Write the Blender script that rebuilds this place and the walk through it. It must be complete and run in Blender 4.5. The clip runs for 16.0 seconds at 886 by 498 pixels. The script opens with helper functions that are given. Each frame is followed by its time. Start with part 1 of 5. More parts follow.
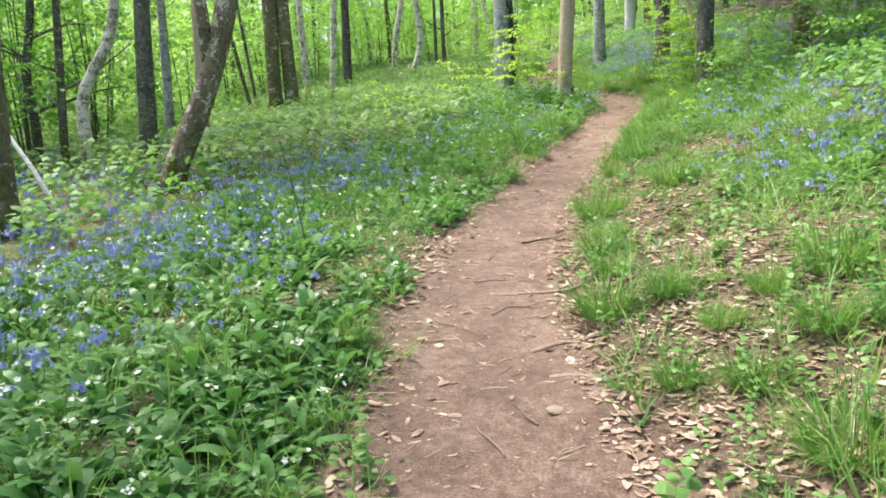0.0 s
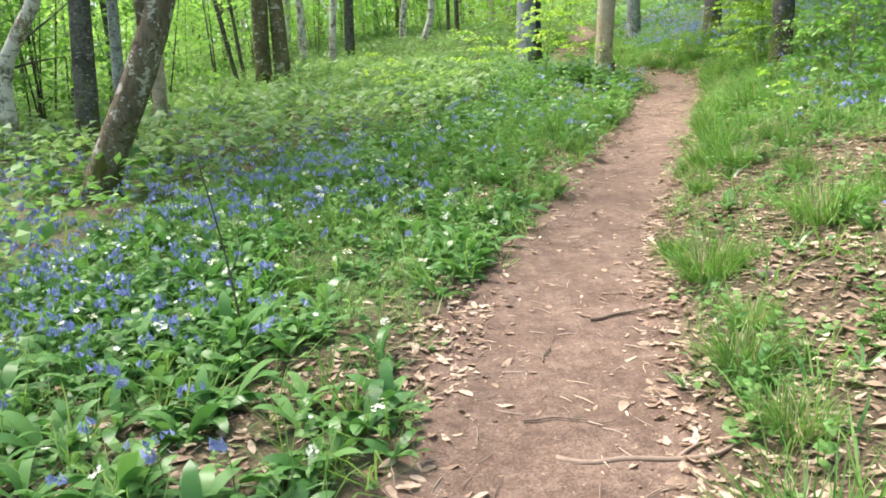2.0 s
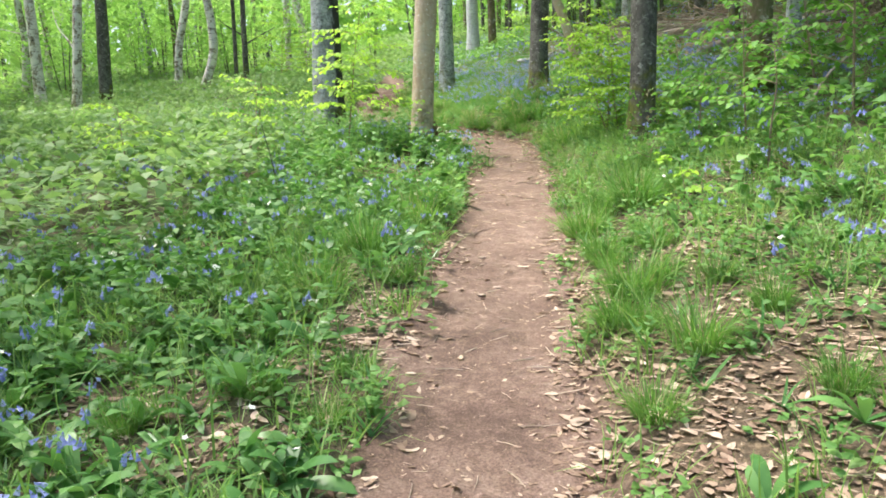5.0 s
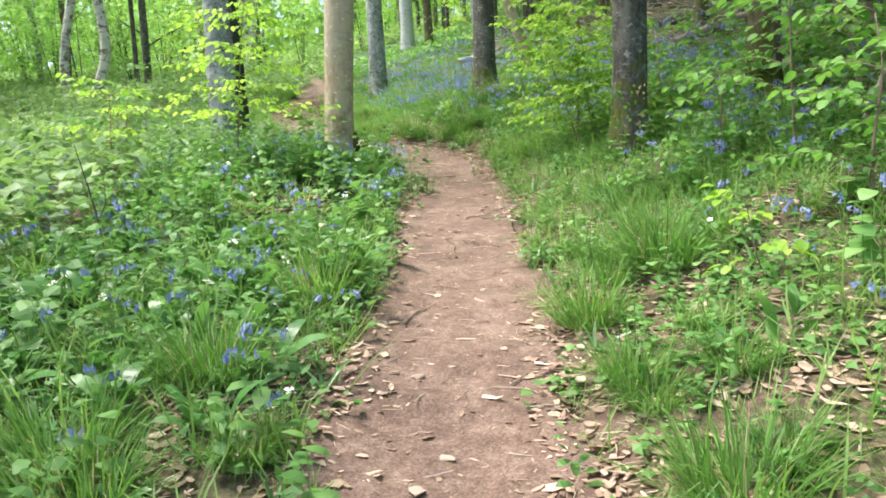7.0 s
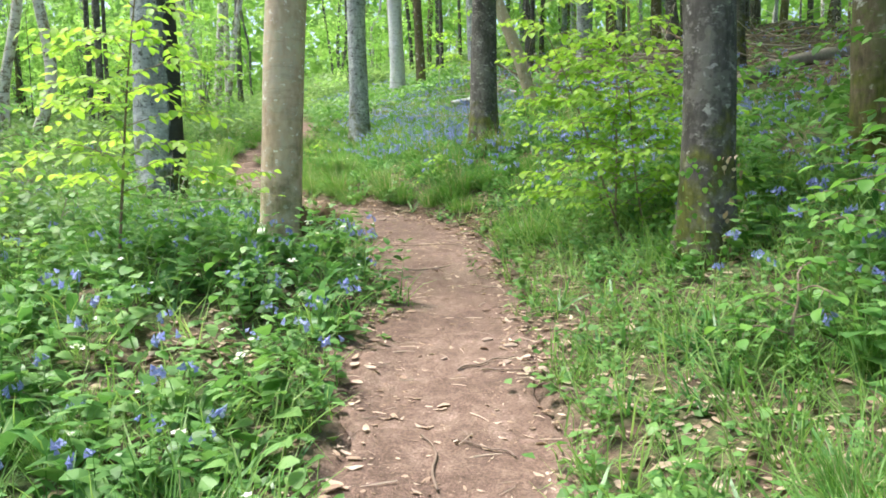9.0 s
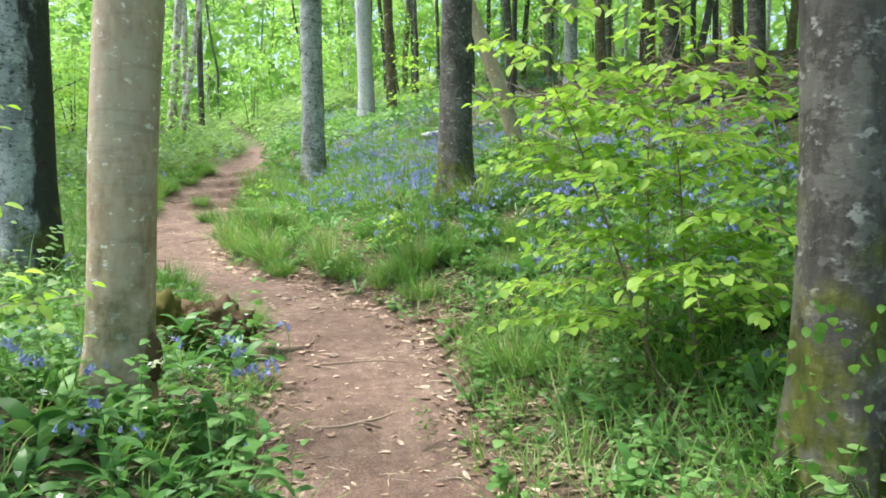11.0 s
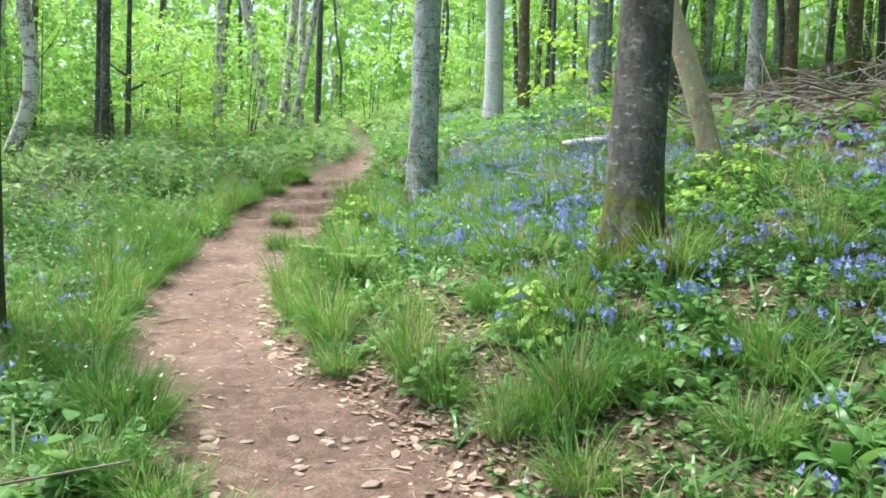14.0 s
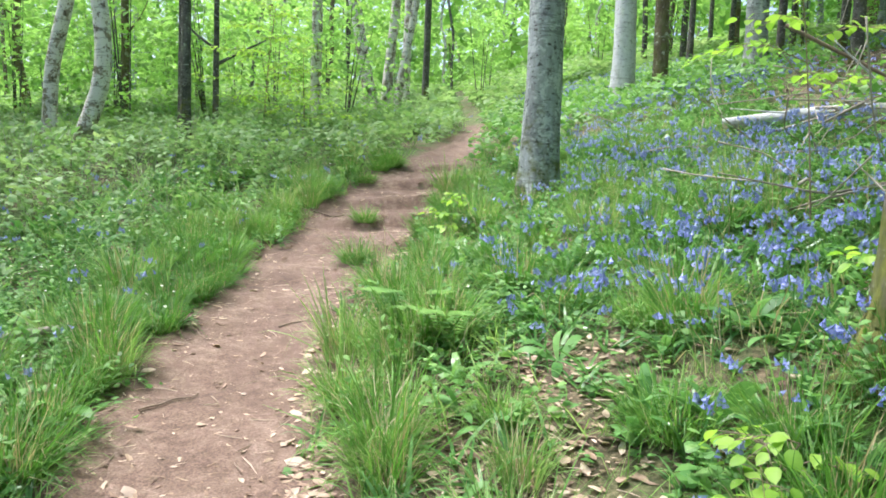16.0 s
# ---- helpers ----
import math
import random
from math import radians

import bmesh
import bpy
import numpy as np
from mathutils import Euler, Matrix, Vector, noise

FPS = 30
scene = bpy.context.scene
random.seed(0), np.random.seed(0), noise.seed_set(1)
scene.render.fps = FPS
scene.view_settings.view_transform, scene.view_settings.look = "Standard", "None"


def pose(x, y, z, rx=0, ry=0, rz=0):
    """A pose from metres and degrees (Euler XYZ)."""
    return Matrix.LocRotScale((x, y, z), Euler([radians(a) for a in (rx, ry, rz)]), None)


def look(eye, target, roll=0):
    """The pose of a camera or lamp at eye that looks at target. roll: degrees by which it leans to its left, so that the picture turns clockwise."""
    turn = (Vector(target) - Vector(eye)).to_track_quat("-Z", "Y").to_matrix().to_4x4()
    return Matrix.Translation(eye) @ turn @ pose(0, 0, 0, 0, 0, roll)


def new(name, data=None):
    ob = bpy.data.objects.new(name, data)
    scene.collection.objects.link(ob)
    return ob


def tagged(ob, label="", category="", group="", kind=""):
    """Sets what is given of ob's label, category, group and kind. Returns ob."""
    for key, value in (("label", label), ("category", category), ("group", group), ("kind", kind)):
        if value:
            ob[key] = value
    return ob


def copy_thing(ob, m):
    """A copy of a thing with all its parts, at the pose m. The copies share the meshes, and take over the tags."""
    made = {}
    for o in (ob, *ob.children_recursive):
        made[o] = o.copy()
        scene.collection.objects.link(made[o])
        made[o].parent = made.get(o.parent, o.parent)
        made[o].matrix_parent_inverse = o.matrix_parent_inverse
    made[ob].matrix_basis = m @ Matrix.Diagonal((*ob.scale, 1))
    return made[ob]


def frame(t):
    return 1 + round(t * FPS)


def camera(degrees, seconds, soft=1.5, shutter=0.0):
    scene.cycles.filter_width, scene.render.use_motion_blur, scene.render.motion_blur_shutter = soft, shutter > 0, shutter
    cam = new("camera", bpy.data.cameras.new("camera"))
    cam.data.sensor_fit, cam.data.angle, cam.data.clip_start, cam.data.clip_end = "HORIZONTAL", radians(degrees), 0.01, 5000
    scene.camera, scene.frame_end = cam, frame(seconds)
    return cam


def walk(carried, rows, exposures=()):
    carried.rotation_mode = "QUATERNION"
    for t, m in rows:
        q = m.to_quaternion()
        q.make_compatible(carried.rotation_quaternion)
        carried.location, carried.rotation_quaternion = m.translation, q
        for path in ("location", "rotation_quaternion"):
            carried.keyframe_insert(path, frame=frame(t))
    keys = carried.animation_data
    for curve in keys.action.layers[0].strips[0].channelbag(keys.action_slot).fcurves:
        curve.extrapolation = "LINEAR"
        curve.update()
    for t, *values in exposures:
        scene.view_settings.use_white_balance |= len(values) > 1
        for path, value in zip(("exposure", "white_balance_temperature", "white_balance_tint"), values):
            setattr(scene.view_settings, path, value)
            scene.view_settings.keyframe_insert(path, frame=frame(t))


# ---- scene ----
cam = camera(62.3, 16.0, soft=1.75)
METRES, EYE, TILT, LEAN, TURN = 18.5, 1.5, 8.6, -1.4, 0.0
ROWS = [
    (0.0, 0.0, 0.0, 0.0, -1.19, -16.93, 3.91),
    (0.5, -0.0042, 0.0339, -0.0046, -0.53, -14.71, 4.34),
    (1.0, -0.0038, 0.0685, -0.009, -0.28, -16.55, 4.48),
    (1.5, -0.0011, 0.1006, -0.0067, 0.02, -19.62, 4.74),
    (2.0, -0.0019, 0.1381, -0.0084, -0.36, -18.98, 3.46),
    (2.5, 0.0082, 0.1703, -0.0125, -6.61, -19.9, 4.76),
    (3.0, 0.0098, 0.2026, -0.0139, -8.63, -16.83, 1.02),
    (5.5, 0.0325, 0.3576, -0.0176, -17.53, -16.06, -0.34),
    (6.0, 0.0414, 0.3912, -0.0217, -20.59, -18.19, -1.93),
    (6.5, 0.0592, 0.4234, -0.0226, -22.31, -18.94, -1.1),
    (7.0, 0.07, 0.4526, -0.0264, -19.61, -15.76, 0.93),
    (7.5, 0.0829, 0.4851, -0.0261, -19.24, -14.85, -2.97),
    (8.0, 0.0961, 0.5132, -0.0208, -20.72, -15.45, 0.53),
    (8.5, 0.1033, 0.5482, -0.0245, -19.66, -14.39, -1.37),
    (9.0, 0.1175, 0.5757, -0.025, -19.97, -12.93, -0.39),
    (9.5, 0.1311, 0.6049, -0.0244, -21.04, -11.49, -1.95),
    (12.0, 0.1892, 0.7319, -0.0175, -21.6, -11.11, -0.67),
    (12.5, 0.1965, 0.7577, -0.0234, -19.78, -10.25, -1.75),
    (13.0, 0.2012, 0.7815, -0.0213, -17.8, -12.86, -1.33),
    (13.5, 0.2108, 0.8125, -0.0174, -14.57, -13.49, -0.0),
    (14.0, 0.2119, 0.84, -0.021, -11.73, -11.39, -2.48),
    (14.5, 0.2193, 0.8707, -0.021, -9.04, -12.36, -2.0),
    (15.0, 0.2273, 0.8972, -0.0176, -7.51, -12.45, -0.68),
    (15.5, 0.2264, 0.923, -0.0177, -5.22, -12.85, -3.86),
    (16.0, 0.2297, 0.9501, -0.0212, -2.99, -13.97, -1.42),
]
walk(cam, [(t, pose(0, 0, EYE, TILT, LEAN, TURN) @ pose(METRES * x, METRES * y, METRES * z, 90 + pitch, roll, yaw)) for t, x, y, z, yaw, pitch, roll in ROWS], ((0.0, 1.37, 6400, 17), (8.0, 1.37, 6150, 18), (16.0, 1.42, 5850, 19)))

# ---- world, sun ----
SUN_EL, SUN_AZ = radians(67), radians(-60)      # azimuth: clockwise from +y, so the sun stands to the west
world = bpy.data.worlds.new("World")
scene.world = world
world.use_nodes = True
wn = world.node_tree.nodes
sky = wn.new("ShaderNodeTexSky")
sky.sky_type = "NISHITA"
sky.sun_disc = False
sky.sun_elevation, sky.sun_rotation = SUN_EL, SUN_AZ
sky.air_density, sky.dust_density, sky.ozone_density = 1.0, 5.0, 1.0
wn["Background"].inputs["Strength"].default_value = 0.15
world.node_tree.links.new(sky.outputs["Color"], wn["Background"].inputs["Color"])
sun = new("sun", bpy.data.lights.new("sun", "SUN"))
sun.data.energy, sun.data.angle, sun.data.color = 3.0, radians(18), (1.0, 0.95, 0.85)
to_sun = Vector((math.sin(SUN_AZ) * math.cos(SUN_EL), math.cos(SUN_AZ) * math.cos(SUN_EL), math.sin(SUN_EL)))
sun.matrix_world = look(to_sun * 60, (0, 0, 0))


# ---- materials ----
class Nodes:
    """Short hand for building one node material."""

    def __init__(self, name):
        self.mat = bpy.data.materials.new(name)
        self.mat.use_nodes = True
        self.tree = self.mat.node_tree
        self.bsdf = self.tree.nodes["Principled BSDF"]
        self.out = self.tree.nodes["Material Output"]

    def add(self, kind, **inputs):
        n = self.tree.nodes.new(kind)
        for k, v in inputs.items():
            self.put(n.inputs[k.replace("_", " ")], v)
        return n

    def put(self, socket, v):
        if isinstance(v, bpy.types.NodeSocket):
            self.tree.links.new(v, socket)
        else:
            socket.default_value = v

    def coords(self, scale=(1, 1, 1), world_space=True):
        src = self.add("ShaderNodeNewGeometry").outputs["Position"] if world_space else self.add("ShaderNodeTexCoord").outputs["Object"]
        m = self.add("ShaderNodeMapping", Scale=scale)
        self.put(m.inputs["Vector"], src)
        return m.outputs["Vector"]

    def noise(self, vec, scale, detail=4.0, rough=0.6):
        n = self.add("ShaderNodeTexNoise", Scale=scale, Detail=detail, Roughness=rough)
        self.put(n.inputs["Vector"], vec)
        return n.outputs["Fac"]

    def ramp(self, fac, *stops):
        r = self.add("ShaderNodeValToRGB")
        self.put(r.inputs["Fac"], fac)
        e = r.color_ramp.elements
        while len(e) < len(stops):
            e.new(0.5)
        for el, (pos, col) in zip(e, stops):
            el.position, el.color = pos, (*col, 1)
        return r.outputs["Color"]

    def mix(self, fac, a, b):
        m = self.add("ShaderNodeMix")
        m.data_type = "RGBA"
        self.put(m.inputs["Factor"], fac)
        for sock, v in ((m.inputs[6], a), (m.inputs[7], b)):
            self.put(sock, v if isinstance(v, bpy.types.NodeSocket) else (*v, 1))
        return m.outputs[2]

    def scale_col(self, a, b):
        m = self.add("ShaderNodeMix")
        m.data_type, m.blend_type = "RGBA", "MULTIPLY"
        m.inputs["Factor"].default_value = 1
        self.put(m.inputs[6], a), self.put(m.inputs[7], b)
        return m.outputs[2]

    def bump(self, height, strength=0.5, distance=0.02):
        b = self.add("ShaderNodeBump", Strength=strength, Distance=distance, Height=height)
        return b.outputs["Normal"]


def leaf_mat(name, dark, mid, light, translucent=0.45, rough=0.5, patch=0.6):
    """Thin leaf: gloss on top, light through it; colour varies leaf by leaf and in patches."""
    n = Nodes(name)
    isl = n.add("ShaderNodeNewGeometry").outputs["Random Per Island"]
    obj = n.add("ShaderNodeObjectInfo").outputs["Random"]
    big = n.noise(n.coords(), patch, 3)
    f = n.add("ShaderNodeMath")
    f.operation = "MULTIPLY_ADD"
    n.put(f.inputs[0], big), n.put(f.inputs[1], 0.9)
    g = n.add("ShaderNodeMath")
    g.operation = "MULTIPLY_ADD"
    n.put(g.inputs[0], isl), n.put(g.inputs[1], 0.55)
    k = n.add("ShaderNodeMath")
    k.operation = "MULTIPLY_ADD"
    n.put(k.inputs[0], obj), n.put(k.inputs[1], 0.2), n.put(k.inputs[2], -0.32)
    n.put(g.inputs[2], k.outputs[0])
    n.put(f.inputs[2], g.outputs[0])
    col = n.ramp(f.outputs[0], (0.1, dark), (0.5, mid), (0.9, light))
    n.put(n.bsdf.inputs["Base Color"], col)
    n.put(n.bsdf.inputs["Roughness"], rough)
    n.put(n.bsdf.inputs["Specular IOR Level"], 0.35)
    t = n.add("ShaderNodeBsdfTranslucent")
    n.put(t.inputs["Color"], n.scale_col(col, (1.2, 1.22, 0.85, 1)))
    m = n.add("ShaderNodeMixShader", Fac=translucent)
    n.put(m.inputs[1], n.bsdf.outputs[0]), n.put(m.inputs[2], t.outputs[0])
    n.put(n.out.inputs["Surface"], m.outputs[0])
    return n.mat


def bark_mat(name, dark, mid, light, blotch=(0.5, 0.5, 0.46), blotches=0.3, moss=0.5, stretch=0.35, bands=0.0, dark_side=0.0, relief=0.8, spots=17, patches=0.0, patchy=0.5, patch_col=(0.4, 0.41, 0.39)):
    """Bark: grain along the stem, lichen blotches, moss that thickens towards the foot."""
    n = Nodes(name)
    vec = n.coords((1, 1, stretch))
    fine = n.noise(vec, 26, 6, 0.65)
    broad = n.noise(n.coords((1, 1, 0.5)), 3.5, 4)
    both = n.mix(0.45, fine, broad)
    col = n.ramp(both, (0.3, dark), (0.5, mid), (0.72, light))
    blot = n.noise(n.coords((1, 1, 1.6)), spots, 4, 0.6)
    col = n.mix(n.ramp(blot, (0.66 - blotches * 0.3, (0, 0, 0)), (0.72 - blotches * 0.25, (1, 1, 1))), col, blotch)
    if patches:
        lichen = n.mix(0.35, n.noise(n.coords((1, 1, 0.8)), 6.5, 5, 0.65), n.noise(n.coords((1, 1, 1.3)), 30, 3, 0.6))
        col = n.mix(n.ramp(lichen, (patchy, (0, 0, 0)), (patchy + 0.045, (patches, patches, patches))), col, patch_col)
    # near-black colour over the +x side, its edge broken up by noise
    if dark_side:
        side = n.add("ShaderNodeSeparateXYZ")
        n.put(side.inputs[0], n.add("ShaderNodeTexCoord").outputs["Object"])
        x_edge = n.add("ShaderNodeMath")
        x_edge.operation = "MULTIPLY_ADD"
        n.put(x_edge.inputs[0], side.outputs["X"]), n.put(x_edge.inputs[1], 1.5), n.put(x_edge.inputs[2], n.noise(n.coords((1, 1, 0.35)), 3.0, 6, 0.7))
        col = n.mix(n.ramp(x_edge.outputs[0], (0.6, (0, 0, 0)), (0.68, (dark_side, dark_side, dark_side))), col, (0.03, 0.032, 0.028))
    if bands:
        ring = n.noise(n.coords((1.5, 1.5, 9)), 2.2, 4, 0.7)
        col = n.mix(n.ramp(ring, (0.56, (0, 0, 0)), (0.62, (bands, bands, bands))), col, (0.03, 0.027, 0.022))
    if moss:
        tc = n.add("ShaderNodeTexCoord").outputs["Object"]
        z = n.add("ShaderNodeSeparateXYZ")
        n.put(z.inputs[0], tc)
        m = n.add("ShaderNodeMath")
        m.operation = "MULTIPLY_ADD"
        n.put(m.inputs[0], z.outputs["Z"]), n.put(m.inputs[1], -0.26), n.put(m.inputs[2], n.noise(n.coords(), 5, 5))
        col = n.mix(n.ramp(m.outputs[0], (0.34, (0, 0, 0)), (0.5, (moss, moss, moss))), col, n.ramp(fine, (0.3, (0.035, 0.05, 0.008)), (0.7, (0.14, 0.15, 0.025))))
    n.put(n.bsdf.inputs["Base Color"], col)
    n.put(n.bsdf.inputs["Roughness"], 0.85)
    n.put(n.bsdf.inputs["Specular IOR Level"], 0.2)
    n.put(n.bsdf.inputs["Normal"], n.bump(n.mix(0.5, fine, blot), relief, 0.012))
    return n.mat


def soil_colour(n, v):
    """Reddish trodden soil: broad dry and damp patches, grit."""
    broad = n.mix(0.5, n.noise(v, 2.4, 6, 0.7), n.noise(v, 14, 5, 0.7))
    col = n.ramp(broad, (0.36, (0.088, 0.055, 0.038)), (0.5, (0.158, 0.103, 0.072)), (0.64, (0.255, 0.182, 0.137)))
    grit = n.noise(v, 85, 4, 0.75)
    return n.scale_col(col, n.ramp(grit, (0.3, (0.45, 0.42, 0.4)), (0.5, (0.95, 0.95, 0.95)), (0.66, (1.5, 1.55, 1.6)))), grit


def earth_mat():
    """Woodland floor: mossy under the plants, brown crumbs in the leaf litter, bare soil beside the path."""
    n = Nodes("woodland_floor")
    v = n.coords()
    crumb = n.noise(v, 30, 6, 0.75)
    col = n.ramp(crumb, (0.3, (0.03, 0.02, 0.013)), (0.5, (0.1, 0.066, 0.042)), (0.68, (0.27, 0.19, 0.125)))
    moss = n.ramp(n.noise(v, 2.2, 6, 0.65), (0.38, (0, 0, 0)), (0.58, (0.85, 0.85, 0.85)))
    leafy = n.add("ShaderNodeAttribute")
    leafy.attribute_name = "litter"
    keep = n.mix(leafy.outputs["Fac"], moss, (0.06, 0.06, 0.06))
    col = n.mix(keep, col, n.ramp(n.noise(v, 30, 4), (0.3, (0.035, 0.075, 0.015)), (0.7, (0.1, 0.19, 0.04))))
    trodden = n.add("ShaderNodeAttribute")
    trodden.attribute_name = "soil"
    col = n.mix(trodden.outputs["Fac"], col, soil_colour(n, v)[0])
    n.put(n.bsdf.inputs["Base Color"], col)
    n.put(n.bsdf.inputs["Roughness"], 0.95)
    n.put(n.bsdf.inputs["Normal"], n.bump(n.noise(v, 38, 6, 0.7), 0.8, 0.03))
    return n.mat


def path_mat():
    """Trodden reddish earth with fine crumbs, small stones and paler dry patches."""
    n = Nodes("trodden_earth")
    v = n.coords()
    col, grit = soil_colour(n, v)
    vo = n.add("ShaderNodeTexVoronoi", Scale=32.0)
    n.put(vo.inputs["Vector"], v)
    speck = n.ramp(vo.outputs["Distance"], (0.08, (1, 1, 1)), (0.16, (0, 0, 0)))
    few = n.ramp(n.noise(v, 7, 3), (0.5, (0, 0, 0)), (0.62, (0.8, 0.8, 0.8)))
    col = n.mix(n.scale_col(speck, few), col, (0.48, 0.37, 0.27))
    n.put(n.bsdf.inputs["Base Color"], col)
    n.put(n.bsdf.inputs["Roughness"], 0.92)
    n.put(n.bsdf.inputs["Normal"], n.bump(n.mix(0.5, n.noise(v, 22, 6, 0.7), grit), 0.7, 0.025))
    return n.mat


def plain_mat(name, lo, hi, scale=30, rough=0.85, relief=0.4, islands=0.5, stretch=(1, 1, 1)):
    """A dry, matt natural surface with fine grain and a shade of its own for each piece."""
    n = Nodes(name)
    g = n.noise(n.coords(stretch), scale, 5, 0.65)
    isl = n.add("ShaderNodeNewGeometry").outputs["Random Per Island"]
    obj = n.add("ShaderNodeObjectInfo").outputs["Random"]
    f = n.mix(islands, g, n.mix(0.5, isl, obj))
    n.put(n.bsdf.inputs["Base Color"], n.ramp(f, (0.25, lo), (0.75, hi)))
    n.put(n.bsdf.inputs["Roughness"], rough)
    n.put(n.bsdf.inputs["Specular IOR Level"], 0.25)
    n.put(n.bsdf.inputs["Normal"], n.bump(g, relief, 0.01))
    return n.mat


M = {
    "earth": earth_mat(),
    "path": path_mat(),
    "beech_leaf": leaf_mat("beech_leaf", (0.19, 0.38, 0.04), (0.3, 0.5, 0.07), (0.43, 0.61, 0.125), 0.52),
    "hazel_leaf": leaf_mat("hazel_leaf", (0.07, 0.2, 0.035), (0.13, 0.31, 0.055), (0.22, 0.42, 0.09), 0.45),
    "canopy_leaf": leaf_mat("canopy_leaf", (0.16, 0.33, 0.075), (0.25, 0.45, 0.115), (0.37, 0.55, 0.19), 0.6, patch=0.12),
    # paler, greyer leaf green with sunlight and backlight put into the colour
    "sunlit_leaf": leaf_mat("sunlit_leaf", (0.12, 0.24, 0.075), (0.2, 0.34, 0.12), (0.32, 0.44, 0.2), 0.45, patch=0.9),
    "herb_leaf": leaf_mat("herb_leaf", (0.06, 0.165, 0.038), (0.12, 0.275, 0.065), (0.22, 0.39, 0.115), 0.4),
    "garlic_leaf": leaf_mat("garlic_leaf", (0.05, 0.155, 0.042), (0.1, 0.25, 0.065), (0.19, 0.37, 0.115), 0.36, 0.33),
    "grass": leaf_mat("grass", (0.095, 0.205, 0.045), (0.18, 0.325, 0.08), (0.31, 0.45, 0.15), 0.42),
    "tussock_grass": leaf_mat("tussock_grass", (0.06, 0.165, 0.028), (0.12, 0.275, 0.048), (0.22, 0.38, 0.09), 0.4),
    "dry_grass": leaf_mat("dry_grass", (0.34, 0.28, 0.15), (0.47, 0.4, 0.24), (0.58, 0.52, 0.36), 0.3),
    "bluebell": leaf_mat("bluebell", (0.18, 0.215, 0.58), (0.29, 0.33, 0.73), (0.46, 0.5, 0.85), 0.3),
    "white_petal": leaf_mat("white_petal", (0.7, 0.74, 0.66), (0.8, 0.82, 0.76), (0.86, 0.87, 0.83), 0.3),
    "litter": leaf_mat("leaf_litter", (0.16, 0.1, 0.065), (0.4, 0.295, 0.21), (0.68, 0.57, 0.45), 0.2, 0.7, 6.0),
    "old_litter": leaf_mat("old_leaf_litter", (0.09, 0.07, 0.06), (0.2, 0.165, 0.14), (0.36, 0.31, 0.27), 0.15, 0.8, 2.0),
    "bark_grey": bark_mat("grey_beech_bark", (0.11, 0.12, 0.117), (0.25, 0.275, 0.275), (0.39, 0.425, 0.425), (0.07, 0.075, 0.068), 0.34, 0.85, bands=0.4, patches=0.7, patchy=0.52, patch_col=(0.46, 0.49, 0.485)),
    "bark_two_tone": bark_mat("two_tone_beech_bark", (0.12, 0.13, 0.13), (0.25, 0.28, 0.29), (0.38, 0.42, 0.43), (0.06, 0.065, 0.06), 0.3, 0.7, bands=0.35, dark_side=0.95, patches=0.6, patchy=0.52, patch_col=(0.48, 0.51, 0.52)),
    "bark_pale": bark_mat("pale_bark", (0.3, 0.31, 0.31), (0.5, 0.52, 0.53), (0.64, 0.66, 0.67), (0.2, 0.22, 0.2), 0.2, 0.3, bands=0.25),
    "bark_dark": bark_mat("dark_bark", (0.024, 0.023, 0.02), (0.07, 0.067, 0.06), (0.14, 0.136, 0.12), (0.28, 0.285, 0.26), 0.24, 0.9, relief=1.0, spots=15, patches=0.4, patch_col=(0.2, 0.2, 0.175)),
    "bark_tan": bark_mat("tan_bark", (0.26, 0.19, 0.13), (0.43, 0.34, 0.255), (0.54, 0.45, 0.355), (0.7, 0.67, 0.62), 0.2, 0.6, bands=0.15, patches=0.45, patch_col=(0.4, 0.38, 0.31)),
    "bark_birch": bark_mat("birch_bark", (0.09, 0.075, 0.055), (0.25, 0.205, 0.16), (0.44, 0.4, 0.34), (0.05, 0.04, 0.03), 0.34, 0.85, 0.8, 0.5, spots=9, patches=0.95, patchy=0.45, patch_col=(0.62, 0.6, 0.56)),
    "bark_lichen": bark_mat("lichened_bark", (0.05, 0.04, 0.028), (0.15, 0.12, 0.085), (0.28, 0.235, 0.18), (0.06, 0.05, 0.03), 0.25, 0.9, spots=9, patches=0.9, patchy=0.535, patch_col=(0.5, 0.465, 0.42)),
    "bark_moss": bark_mat("mossy_bark", (0.04, 0.032, 0.02), (0.14, 0.112, 0.07), (0.28, 0.235, 0.165), (0.48, 0.46, 0.41), 0.28, 0.9, spots=7, patches=0.6, patch_col=(0.12, 0.13, 0.05)),
    "root": plain_mat("root_wood", (0.13, 0.09, 0.065), (0.36, 0.275, 0.205), 24, stretch=(1, 1, 0.3)),
    "twig": plain_mat("twig_wood", (0.12, 0.085, 0.062), (0.34, 0.265, 0.2), 60),
    "stalk": plain_mat("dead_stalk", (0.16, 0.13, 0.12), (0.4, 0.35, 0.32), 40, islands=0.8),
    "straw": plain_mat("straw", (0.12, 0.08, 0.055), (0.55, 0.44, 0.33), 20, islands=0.85),
    "dead_wood": plain_mat("dead_wood", (0.15, 0.125, 0.1), (0.42, 0.38, 0.33), 22, stretch=(1, 1, 0.3)),
    "stone": plain_mat("stone", (0.16, 0.118, 0.085), (0.38, 0.305, 0.235), 18),
    "moss": plain_mat("moss", (0.03, 0.035, 0.006), (0.15, 0.14, 0.025), 60, relief=0.9),
    "soil_cut": plain_mat("soil_cut", (0.03, 0.022, 0.012), (0.13, 0.09, 0.045), 24, relief=1.0),
}


